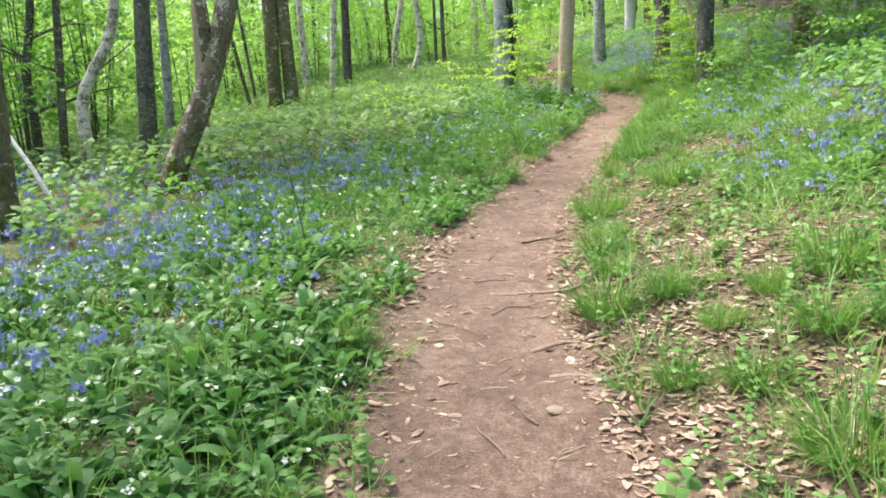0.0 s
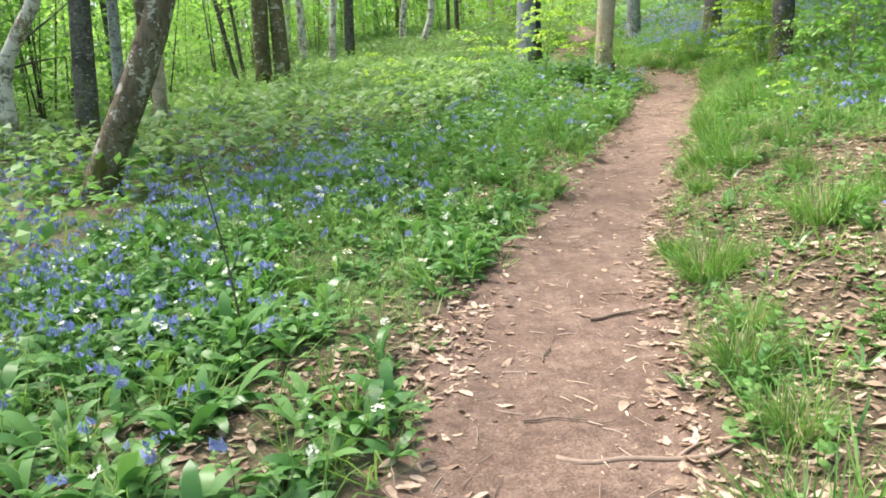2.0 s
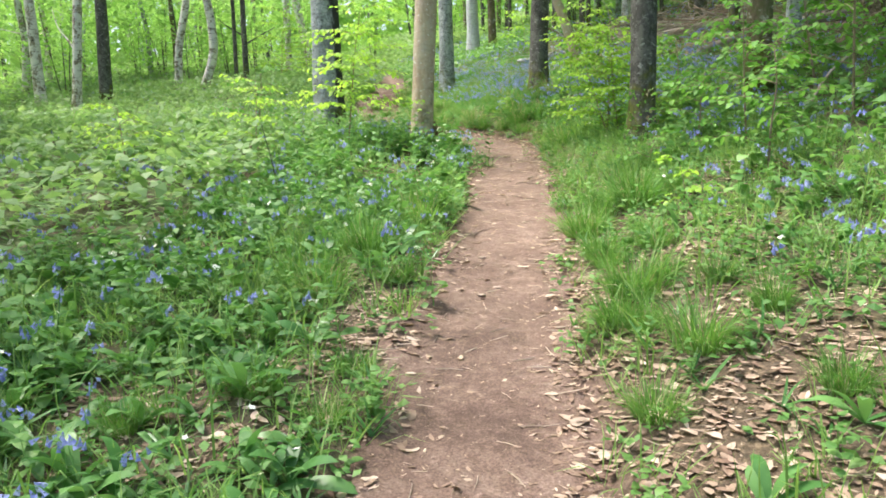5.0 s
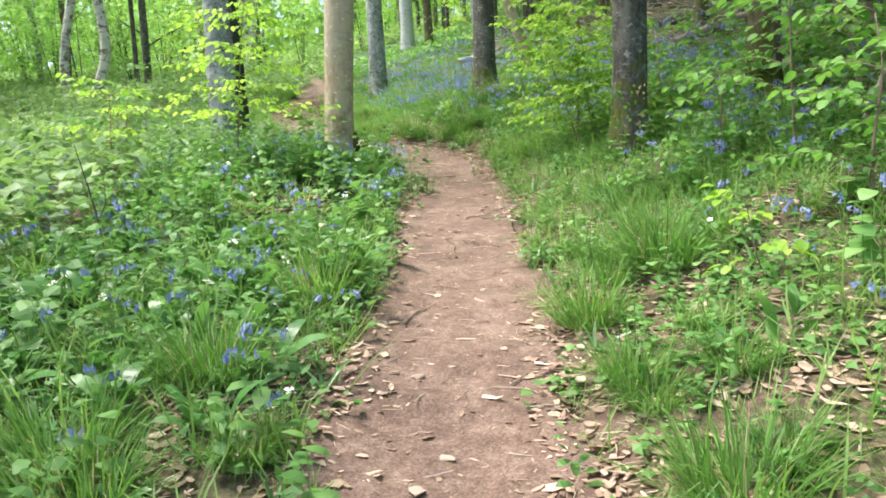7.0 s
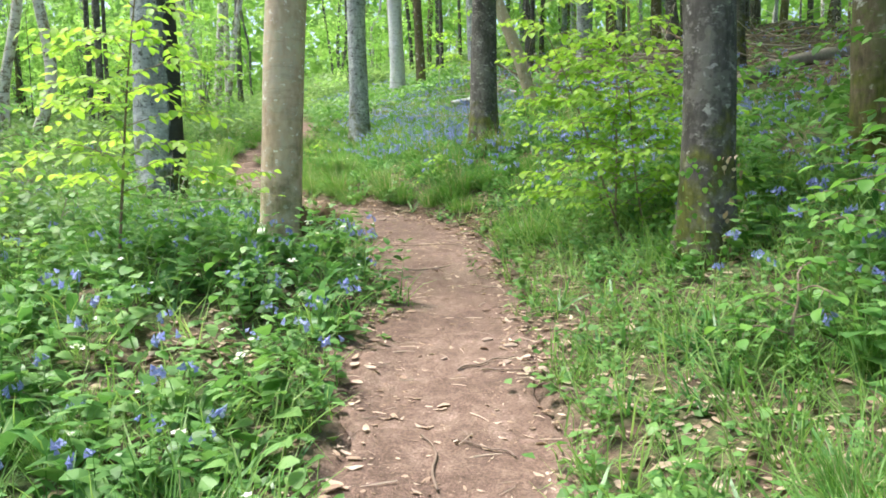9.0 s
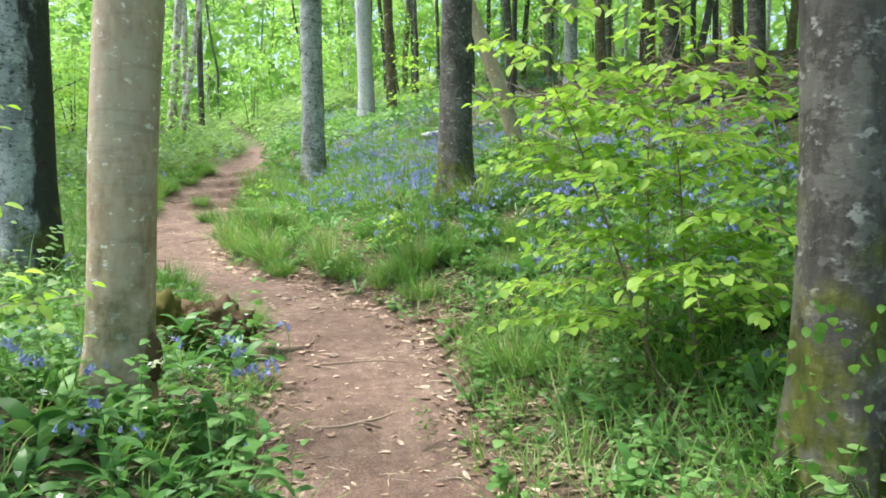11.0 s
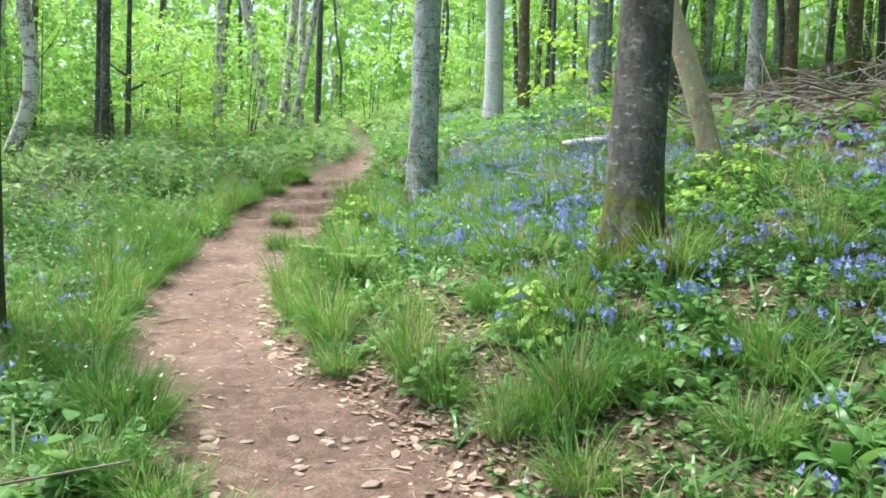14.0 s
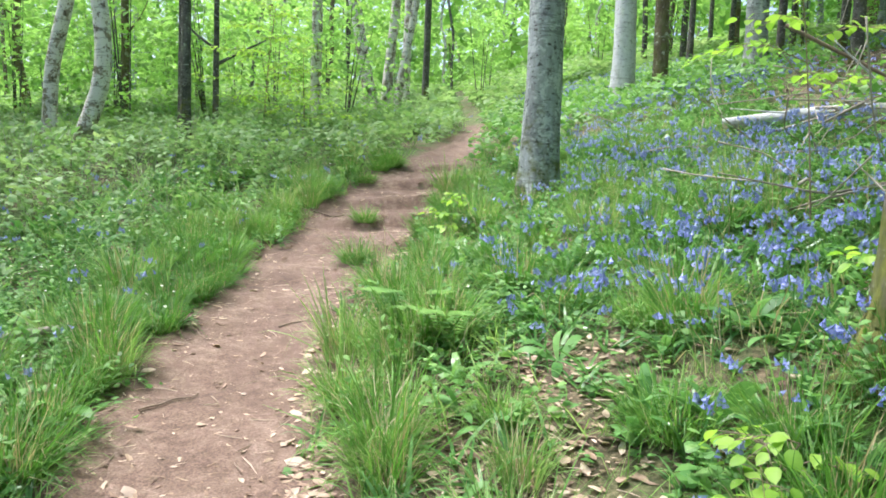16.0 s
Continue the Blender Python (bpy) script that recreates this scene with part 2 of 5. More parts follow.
# ---- lie of the land ----
# y, middle of the path in x, its height, half its width
PATH = np.array([
    (-8, -.1, -1.0, .5), (0, .1, -.25, .55), (2.75, .2, .09, .62), (4.4, .27, .29, .55), (5.5, .38, .44, .54),
    (7.1, .72, .66, .52), (9, 1.4, .95, .45), (10.3, 1.88, 1.17, .52), (11.2, 2.28, 1.31, .44), (12.6, 2.92, 1.555, .49), (13.8, 3.3, 1.74, .42),
    (15.4, 3.95, 1.99, .45), (17.3, 4.33, 2.25, .5), (18, 4.24, 2.35, .55), (19.1, 3.87, 2.49, .54), (20.2, 3.38, 2.58, .5),
    (21.5, 3.26, 2.72, .49), (23.2, 3.36, 2.94, .52), (24.4, 3.6, 3.12, .6), (25.5, 3.72, 3.3, .62), (26.8, 4.02, 3.63, .56),
    (28.2, 4.47, 3.99, .44), (30.9, 5.3, 4.48, .27), (33, 5.6, 4.8, .16), (35, 5.9, 5.1, .02), (60, 7, 8.85, .01), (120, 8, 15.5, .01)])


def fine_curve(col):
    """Smoothed column of PATH on an even grid of y."""
    y = np.arange(-8, 120, 0.1)
    v = np.interp(y, PATH[:, 0], PATH[:, col])
    k = np.hanning(13)
    return y, np.convolve(np.pad(v, 6, mode="edge"), k / k.sum(), "valid")


GY, GX = fine_curve(1)
GZ, GW = fine_curve(2)[1], fine_curve(3)[1]


def path_x(y): return np.interp(y, GY, GX)
def path_z(y): return np.interp(y, GY, GZ)
def path_w(y): return np.interp(y, GY, GW)


def waves(x, y, f, seed=0):
    """Cheap smooth noise, about -1 to 1."""
    r = np.random.default_rng(seed)
    out = 0
    for i in range(6):
        a, p, k = r.uniform(0, 6.28), r.uniform(0, 6.28), f * r.uniform(0.6, 1.9)
        out = out + np.sin(k * (x * np.cos(a) + y * np.sin(a)) + p + 1.3 * np.sin(0.7 * k * (x * np.sin(a) - y * np.cos(a)) + p))
    return out / 3.2


def land(x, y):
    """Height of the forest floor: the path's bench, a bank rising to its right, the slope easing off to its left."""
    x, y = np.asarray(x, float), np.asarray(y, float)
    d, w = x - path_x(y), path_w(y)
    r, l = np.maximum(0, d - w), np.maximum(0, -d - w)
    z = path_z(y) + 0.3 * np.minimum(r, 5) + 0.2 * np.clip(r - 5, 0, 10) + 0.06 * np.clip(r - 15, 0, 120)
    z = z - 0.02 * np.minimum(l, 6) - 0.08 * np.clip(l - 6, 0, 40)
    z = z + 0.26 * np.exp(-((x - 2.1) ** 2 + (y - 15.8) ** 2) / 1.6) * np.minimum(1, l / 0.5)
    off = np.minimum(1, (r + l) / 0.6)
    return z + off * (0.035 * waves(x, y, 2.2, 3) + 0.015 * waves(x, y, 7, 4) + 0.03) + np.minimum(1, (r + l) / 8) * 0.12 * waves(x, y, 0.5, 5)


# ---- mesh helpers ----
def raw_mesh(name, verts, faces, mat, smooth=True):
    """A mesh out of arrays; all faces have the same number of corners."""
    verts, faces = np.asarray(verts, np.float32), np.asarray(faces, np.int32)
    me = bpy.data.meshes.new(name)
    me.vertices.add(len(verts))
    me.vertices.foreach_set("co", verts.ravel())
    n, k = faces.shape
    me.loops.add(n * k)
    me.loops.foreach_set("vertex_index", faces.ravel())
    me.polygons.add(n)
    me.polygons.foreach_set("loop_start", np.arange(n, dtype=np.int32) * k)
    me.update(calc_edges=True)
    me.polygons.foreach_set("use_smooth", np.full(n, smooth))
    me.materials.append(mat)
    return me


def turn(yaw, pitch, roll):
    """Rotation matrices (n, 3, 3): roll about y, then pitch about x, then yaw about z."""
    cy, sy, cp, sp, cr, sr = np.cos(yaw), np.sin(yaw), np.cos(pitch), np.sin(pitch), np.cos(roll), np.sin(roll)
    o, l = np.zeros_like(cy), np.ones_like(cy)
    Z = np.stack([cy, -sy, o, sy, cy, o, o, o, l], -1).reshape(-1, 3, 3)
    X = np.stack([l, o, o, o, cp, -sp, o, sp, cp], -1).reshape(-1, 3, 3)
    Y = np.stack([cr, o, sr, o, l, o, -sr, o, cr], -1).reshape(-1, 3, 3)
    return Z @ X @ Y


def strew(template, pos, rot, size):
    """Many copies of (verts, faces) as one pair of arrays."""
    tv, tf = template
    n = len(pos)
    size = np.asarray(size, float).reshape(n, 1, -1)
    v = np.einsum("nij,nkj->nki", rot, tv[None] * size) + pos[:, None]
    f = tf[None] + (np.arange(n) * len(tv))[:, None, None]
    return v.reshape(-1, 3), f.reshape(-1, tf.shape[1])


def joined(*pairs):
    vs, fs, k = [], [], 0
    for v, f in pairs:
        vs.append(v), fs.append(np.asarray(f) + k)
        k += len(v)
    return np.concatenate(vs), np.concatenate(fs)


def ribbon(length, width, bend, lift=1.0, stations=4, fold=0.0, shape="blade"):
    """A leaf or blade that grows from the origin along +y and arches over: triangles."""
    t = np.linspace(0, 1, stations + 1)
    y, z = length * t * (1 - 0.25 * bend * t), length * lift * (t * 0.55 - bend * 0.55 * t * t)
    half = {"blade": (1 - t ** 1.6) * 0.9 + 0.1 * (t < 0.99), "oval": np.sin(np.pi * np.clip(t * 0.93 + 0.035, 0, 1)) ** 0.75}[shape] * width / 2
    half[-1] = 0.0
    vs, fs = [], []
    for i in range(stations):
        vs += [(-half[i], y[i], z[i] + fold * half[i]), (half[i], y[i], z[i] + fold * half[i])]
        if i:
            k = 2 * i
            fs += [(k - 2, k - 1, k + 1), (k - 2, k + 1, k)]
    vs.append((0, y[-1], z[-1]))
    k = 2 * stations
    fs.append((k - 2, k - 1, k))
    return np.array(vs, float), np.array(fs)


def broad_leaf(length, width, droop=0.25, fold=0.25):
    """A beech or hazel leaf with a stalk end, a folded midrib and a pointed tip."""
    t = np.array([0, 0.18, 0.45, 0.75, 1.0])
    half = np.array([0.08, 0.82, 1.0, 0.74, 0.0]) * width / 2
    vs, fs = [], []
    for i, (u, hgt) in enumerate(zip(t, half)):
        z = -droop * length * u * u
        vs += [(0, length * u, z)]
        if i < 4:
            vs += [(-hgt, length * u, z + fold * hgt), (hgt, length * u, z + fold * hgt)]
    for i in range(3):
        a, b = 3 * i, 3 * i + 3
        fs += [(a, b, b + 1), (a, b + 1, a + 1), (a, a + 2, b + 2), (a, b + 2, b)]
    fs += [(9, 12, 10), (9, 11, 12)]
    return np.array(vs, float), np.array(fs)


SIMPLE_LEAF = (np.array([(0, 0, 0), (-.32, .5, .06), (.32, .5, .06), (0, 1, -.08)], float), np.array([(0, 2, 1), (1, 2, 3)]))


def tube(points, radii, sides=8, lobes=0.0, rough=0.0, seed=0, cap=True):
    """A stem through points with a radius at each; quads. lobes: flutes near the start."""
    P, Rr = np.asarray(points, float), np.asarray(radii, float)
    T = np.gradient(P, axis=0)
    T /= np.linalg.norm(T, axis=1)[:, None]
    ref = np.array([1.0, 0, 0]) if abs(T[0][0]) < 0.8 else np.array([0, 1.0, 0])
    a = np.linspace(0, 2 * np.pi, sides, endpoint=False)
    rng = np.random.default_rng(seed)
    ph = rng.uniform(0, 6.28, 6)
    vs = []
    for i in range(len(P)):
        u = ref - T[i] * (ref @ T[i])
        u /= np.linalg.norm(u)
        v = np.cross(T[i], u)
        ref = u
        s = np.linalg.norm(P[i] - P[0])
        k = 1 + lobes * np.exp(-s / 0.3) * (np.sin(4 * a + ph[0]) * 0.6 + np.sin(7 * a + ph[1]) * 0.4)
        k = k + rough * (np.sin(2 * a + 1.7 * s + ph[2]) + 0.7 * np.sin(3 * a - 3.1 * s + ph[3]) + 0.5 * np.sin(5 * a + 6 * s + ph[4]))
        vs.append(P[i] + (np.cos(a)[:, None] * u + np.sin(a)[:, None] * v) * (Rr[i] * k)[:, None])
    n = len(P)
    V = np.concatenate(vs)
    i, j = np.meshgrid(np.arange(n - 1), np.arange(sides), indexing="ij")
    i, j = i.ravel(), j.ravel()
    jj = (j + 1) % sides
    F = np.stack([i * sides + j, i * sides + jj, (i + 1) * sides + jj, (i + 1) * sides + j], 1)
    if cap and sides % 2 == 0:
        for base, flip in ((0, True), ((n - 1) * sides, False)):
            for q in range(sides // 2 - 1):
                c = [base + q, base + q + 1, base + sides - 2 - q, base + sides - 1 - q]
                F = np.concatenate([F, [c[::-1] if flip else c]])
    return V, F


def bent(points, n):
    """n points on a smooth line through a few."""
    P = np.asarray(points, float)
    s = np.concatenate([[0], np.cumsum(np.linalg.norm(np.diff(P, axis=0), axis=1))])
    q = np.linspace(0, s[-1], n)
    L = np.stack([np.interp(q, s, P[:, k]) for k in range(3)], 1)
    for _ in range(max(1, n // 6)):
        L[1:-1] = 0.25 * L[:-2] + 0.5 * L[1:-1] + 0.25 * L[2:]
    return L


def base(name, x, y, label, category, group="", dz=0.0, yaw=0.0):
    """The Empty at a thing's foot, on the forest floor."""
    e = new(name)
    e.empty_display_size = 0.1
    e.matrix_world = pose(x, y, float(land(x, y)) + dz, 0, 0, yaw)
    return tagged(e, label, category, group)


def under(parent, name, me, label=""):
    ob = new(name, me)
    ob.parent = parent
    return tagged(ob, label)


def stuff(name, pair, mat, label, category, smooth=True):
    return tagged(new(name, raw_mesh(name, pair[0], pair[1], mat, smooth)), label, category, kind="stuff")


# ---- ground and path ----
def spaced(lo, hi, step, far_lo, far_hi):
    """Even steps inside, growing steps outside."""
    a = list(np.arange(lo, hi + step / 2, step))
    s = step
    while a[-1] < far_hi:
        s *= 1.18
        a.append(min(far_hi, a[-1] + s))
    s = step
    while a[0] > far_lo:
        s *= 1.18
        a.insert(0, max(far_lo, a[0] - s))
    return np.array(a)


def build_ground():
    xs, ys = spaced(-6, 12, 0.16, -400, 400), spaced(-2, 34, 0.16, -150, 600)
    X, Y = np.meshgrid(xs, ys)
    Z = land(X, np.minimum(Y, 120))
    d = np.abs(X - path_x(Y)) / path_w(Y)
    Z = Z - 0.06 * np.clip(1.25 - d, 0, 0.4) / 0.4 * (Y < 36)
    nx, ny = len(xs), len(ys)
    i, j = np.meshgrid(np.arange(ny - 1), np.arange(nx - 1), indexing="ij")
    k = (i * nx + j).ravel()
    me = raw_mesh("ground", np.stack([X, Y, Z], -1).reshape(-1, 3), np.stack([k, k + 1, k + nx + 1, k + nx], 1), M["earth"])
    tagged(new("ground", me), "dark woodland floor of humus and moss on a slope", "ground", kind="structure")


def soft_side(u): return np.clip(0.75 + u, 0.15, 1)


def path_half(y, side):
    """Half the width of the trodden strip, uneven on both sides."""
    return path_w(y) * (1.2 + 0.12 * waves(y, side * 3, 2.4, 11) + 0.09 * waves(y, side * 5, 7, 12))


def path_top(x, y, u):
    """Height of the trodden surface, with its humps and worn steps."""
    hump = 0.012 * waves(x, y, 5, 13) + 0.008 * waves(x, y, 14, 14)
    step = 0.0
    for sy, sh in ((24.7, 0.1), (25.6, 0.17), (26.5, 0.2), (27.4, 0.2), (28.3, 0.12)):
        q = y - sy - 0.15 * waves(x, y * 0, 3, int(sy * 10))
        step = step + sh * soft_side(u) * (0.5 + 0.5 * np.tanh(q / 0.04) - np.clip(q / 0.9 + 0.5, 0, 1))
    return path_z(y) - 0.015 + 0.05 * np.abs(u) ** 3 + hump + step - 0.3 * np.clip(np.abs(u) - 0.88, 0, 1)


def floor_z(x, y):
    """Height of whatever is walked on: path or forest floor."""
    x, y = np.asarray(x, float), np.asarray(y, float)
    d = x - path_x(y)
    u = d / path_half(y, np.sign(d))
    return np.where((np.abs(u) < 0.97) & (y < 33), path_top(x, y, np.clip(u, -1, 1)), land(x, y))


def build_path():
    ys = np.arange(-3, 34, 0.06)
    u = np.linspace(-1, 1, 25)
    Y, U = np.meshgrid(ys, u, indexing="ij")
    X = path_x(Y) + U * path_half(Y, np.sign(U))
    Z = path_top(X, Y, U)
    n, k = X.shape
    i, j = np.meshgrid(np.arange(n - 1), np.arange(k - 1), indexing="ij")
    q = (i * k + j).ravel()
    me = raw_mesh("path", np.stack([X, Y, Z], -1).reshape(-1, 3), np.stack([q, q + 1, q + k + 1, q + k], 1), M["path"])
    tagged(new("path", me), "narrow trodden footpath of reddish bare earth", "path", kind="structure")


build_ground()
build_path()


# ---- trees ----
def spray_leaves(rng, centres, n, radius, leaf, template=SIMPLE_LEAF, tilt=0.35, droop=0.25):
    """Flat layered sprays of leaves round the given centres."""
    c = np.repeat(centres, n, axis=0)
    k = len(c)
    a, r = rng.uniform(0, 6.283, k), radius * np.sqrt(rng.uniform(0, 1, k))
    yaw0, p0 = np.repeat(rng.uniform(0, 6.283, len(centres)), n), np.repeat(rng.normal(0, tilt * 0.6, len(centres)), n)
    off = np.stack([r * np.cos(a), r * np.sin(a), r * np.sin(a - yaw0) * p0 - droop * r * r / radius + rng.normal(0, 0.12 * radius, k)], 1)
    return strew(template, c + off, turn(a - 1.57 + rng.normal(0, 0.6, k), rng.normal(-0.25, tilt, k), rng.normal(0, tilt, k)), leaf * rng.uniform(0.6, 1.25, k))


def stem_line(height, lean=(0, 0), bends=(), n=26):
    """Stem points, closer together near the foot; bends: (height, dx, dy)."""
    t = np.linspace(0, 1, n) ** 1.8
    z = -0.2 + (height + 0.2) * t
    P = np.stack([lean[0] * z, lean[1] * z, z], 1)
    if bends:
        b = np.array([(-1, 0, 0), *bends, (bends[-1][0] + 30, bends[-1][1], bends[-1][2])], float)
        add = np.stack([np.interp(z, b[:, 0], b[:, 1]), np.interp(z, b[:, 0], b[:, 2])], 1)
        for _ in range(2):
            add[1:-1] = 0.25 * add[:-2] + 0.5 * add[1:-1] + 0.25 * add[2:]
        P[:, :2] += add
    return P


def add_stem(parent, P, r, mat, seed, sides=18, flare=0.7, part="trunk", taper=0.45, lobes=0.4, rough=0.035):
    s = P[:, 2] - P[0, 2]
    R = r * (1 - taper * s / s[-1]) * (1 + flare * np.exp(-s / 0.22))
    v, f = tube(P, R, sides, lobes, rough, seed)
    return under(parent, part, raw_mesh(part, v, f, M[mat]))


def add_limb(parent, start, direction, length, r, mat, seed, name="limb", sides=6):
    rng = np.random.default_rng(seed)
    d = np.array(direction, float)
    pts = [np.array(start, float)]
    for i in range(5):
        d = d + rng.normal(0, 0.16, 3) + (0, 0, 0.06)
        d /= np.linalg.norm(d)
        pts.append(pts[-1] + d * length / 5)
    L = bent(pts, 12)
    v, f = tube(L, r * np.linspace(1, 0.25, 12), sides, 0, 0.03, seed)
    under(parent, name, raw_mesh(name, v, f, M[mat]))
    return L


def tree(name, x, y, r, height, mat, label, seed, lean=(0, 0), bends=(), limbs=4, crown_from=7.5, sprays=20, leaves=12, leaf=0.17, spread=2.6, low=(), sides=18, flare=0.7, stems=(), group="woodland trees", dz=0.0):
    """A woodland tree: fluted foot, stem, limbs, and a crown of layered leaf sprays."""
    rng = np.random.default_rng(seed)
    e = base(name, x, y, label, "tree", group, dz)
    P = stem_line(height, lean, bends)
    add_stem(e, P, r, mat, seed, sides, flare)
    tips = []
    for k, (dx, dy, rr, ln, bd) in enumerate(stems):
        Q = stem_line(height * 0.9, ln, bd)
        Q[:, :2] += (dx, dy)
        add_stem(e, Q, rr, mat, seed + 50 + k, 14, flare, "stem")
    for k in range(limbs):
        z = rng.uniform(crown_from * 0.8, height * 0.9)
        i = int(np.argmin(np.abs(P[:, 2] - z)))
        a = rng.uniform(0, 6.283)
        L = add_limb(e, P[i], (math.cos(a), math.sin(a), rng.uniform(0.3, 0.9)), rng.uniform(0.6, 1.1) * spread, r * 0.3, mat, seed * 7 + k)
        tips += [L[6], L[9], L[11]]
    for k, (z, a, length, rr) in enumerate(low):
        i = int(np.argmin(np.abs(P[:, 2] - z)))
        add_limb(e, P[i], (math.cos(a), math.sin(a), 0.35), length, rr, mat, seed * 9 + k, "branch")
    if sprays:
        z = crown_from + (height + 1.5 - crown_from) * rng.beta(1.3, 1.2, sprays)
        a, q = rng.uniform(0, 6.283, sprays), spread * np.sqrt(rng.uniform(0.03, 1, sprays)) * np.clip(1.15 - 0.6 * (z - crown_from) / (height - crown_from + 1), 0.3, 1)
        ax = np.stack([np.interp(z, P[:, 2], P[:, 0]), np.interp(z, P[:, 2], P[:, 1])], 1)
        C = np.stack([ax[:, 0] + q * np.cos(a), ax[:, 1] + q * np.sin(a), z], 1)
        if tips:
            C = np.concatenate([C, np.array(tips)])
        v, f = spray_leaves(rng, C, leaves, 0.75, leaf)
        under(e, "crown", raw_mesh("crown", v, f, M["canopy_leaf"], False))
    return e


MOSSY = "mossy beech with a fluted foot among bluebells"
forked = tree("beech_tree", -3.65, 10.15, 0.165, 11, "bark_lichen", "leaning mossy beech with pale lichen patches, forked higher up", 1, bends=((0.25, 0.02, 0), (0.9, 0.38, 0), (1.7, 0.74, 0), (2.6, 1.0, 0.1), (6, 1.4, .2)))
add_limb(forked, (0.66, 0.0, 1.65), (-0.12, 0.05, 1), 5, 0.1, "bark_lichen", 33)
tree("birch_tree", -5.75, 12.3, 0.1, 9, "bark_birch", "slender crooked birch with pale bark", 2, bends=((0.5, 0.0, 0), (1.2, -0.05, 0), (1.45, 0.05, 0), (1.8, 0.55, 0), (2.5, 0.7, 0), (4, 0.8, 0)))
tree("oak_tree", -4.75, 12.3, 0.14, 12, "bark_dark", "dark straight oak trunk with rough bark", 3, lean=(0.05, 0))
tree("young_tree", -4.75, 13.4, 0.085, 10, "bark_grey", "thin straight grey young tree", 4, lean=(0.02, 0))
tree("young_tree", -4.0, 12.9, 0.1, 10, "bark_tan", "thin straight brownish young tree", 5, lean=(0.03, 0))
tree("oak_tree", -4.2, 20.0, 0.2, 13, "bark_moss", "dark twin-stemmed oak with mossy bark", 6, lean=(-0.02, 0), bends=((1, 0, 0), (2.2, 0.06, 0)), stems=((0.42, 0.1, 0.19, (-0.03, 0), ()),))
tree("oak_tree", -4.85, 8.2, 0.15, 12, "bark_moss", "dark mossy tree trunk", 7, lean=(0.02, 0))
tree("young_tree", -5.2, 21.5, 0.06, 9, "bark_dark", "thin dark leaning sapling stem", 8, lean=(-0.2, 0), stems=((0.1, 0.3, 0.05, (-0.12, 0), ()),), flare=0.2)
tree("young_tree", -6.3, 12.6, 0.07, 9, "bark_dark", "thin bare understorey tree with low branches", 9, lean=(0.06, 0), low=((1.0, 2.6, 1.6, 0.03), (1.3, 0.4, 1.4, 0.03), (1.7, 3.6, 1.8, 0.03)))
tree("young_tree", -7.0, 13.0, 0.08, 9, "bark_dark", "dark crooked understorey tree with low branches", 42, lean=(0.05, 0), bends=((0.8, 0.05, 0), (1.6, -0.12, 0), (2.6, 0.1, 0)), low=((0.9, 0.3, 1.6, 0.035), (1.4, 2.4, 1.5, 0.03), (1.9, 3.9, 1.6, 0.03), (2.2, 0.9, 1.3, 0.03)))
tree("birch_tree", -4.3, 25.8, 0.13, 12, "bark_birch", "slim birch with white and dark bark", 10, lean=(-0.03, 0))
tree("birch_tree", -3.3, 24.5, 0.11, 11, "bark_birch", "slim birch with white and dark bark", 12, lean=(0.08, 0), low=((1.6, 2.8, 1.2, 0.03),))
tree("oak_tree", -3.0, 26.6, 0.16, 12, "bark_dark", "dark straight tree trunk", 13, lean=(0.02, 0))
tree("birch_tree", -0.75, 29.0, 0.13, 12, "bark_birch", "curved silver birch with scarred white bark", 14, bends=((0.3, 0.03, 0), (0.9, 0.3, 0), (1.5, 0.42, 0), (2.3, 0.34, 0), (3.6, 0.1, 0)))
tree("birch_tree", -1.55, 29.6, 0.12, 12, "bark_birch", "leaning silver birch with scarred white bark", 15, lean=(0.13, 0), bends=((0.5, 0.05, 0), (1.4, -0.06, 0), (2.4, 0.1, 0)))
tree("beech_tree", 1.97, 20.13, 0.285, 14, "bark_two_tone", "thick grey beech with a black band down one side of its bark", 16, lean=(-0.005, 0), sides=30, flare=0.35)
tan_beech = tree("beech_tree", 2.875, 16.38, 0.166, 13, "bark_tan", "smooth tan-barked beech beside the path", 17, lean=(0.055, 0), sides=28, flare=0.35)
tree("beech_tree", 5.62, 25.1, 0.2, 14, "bark_grey", "straight grey beech with a mossy foot", 18, lean=(0.0, 0), sides=26, flare=0.5, sprays=130, crown_from=6)
tree("beech_tree", 8.5, 32.0, 0.23, 14, "bark_pale", "straight beech with very pale smooth bark", 19, lean=(-0.02, 0), sides=22, flare=0.5, sprays=130, crown_from=6)
tree("beech_tree", 6.12, 19.95, 0.18, 14, "bark_dark", "dark beech with scarred bark among bluebells", 20, lean=(0.02, 0), sides=30, flare=1.0, sprays=70, crown_from=7, spread=3.6)
# these two crowns, above the view, are thickened to shade the bank
tree("beech_tree", 5.2, 14.3, 0.165, 13, "bark_dark", "dark beech with a mossy ivy-clad foot", 21, lean=(0.01, 0), sides=26, flare=0.6, sprays=320, crown_from=5, spread=2.9, leaf=0.22)
tree("beech_tree", 7.4, 15.0, 0.17, 13, "bark_moss", "mossy brown tree on the bank", 22, sides=22, sprays=330, crown_from=4.6, spread=4.2, leaf=0.24)
tree("oak_tree", 9.1, 31.6, 0.14, 13, "bark_moss", "brown straight tree trunk", 23, lean=(-0.03, 0))
tree("beech_tree", 10.0, 29.6, 0.19, 13, "bark_grey", "greenish grey beech on the bank", 24, lean=(-0.02, 0), sprays=150, crown_from=5.5, spread=3.6)
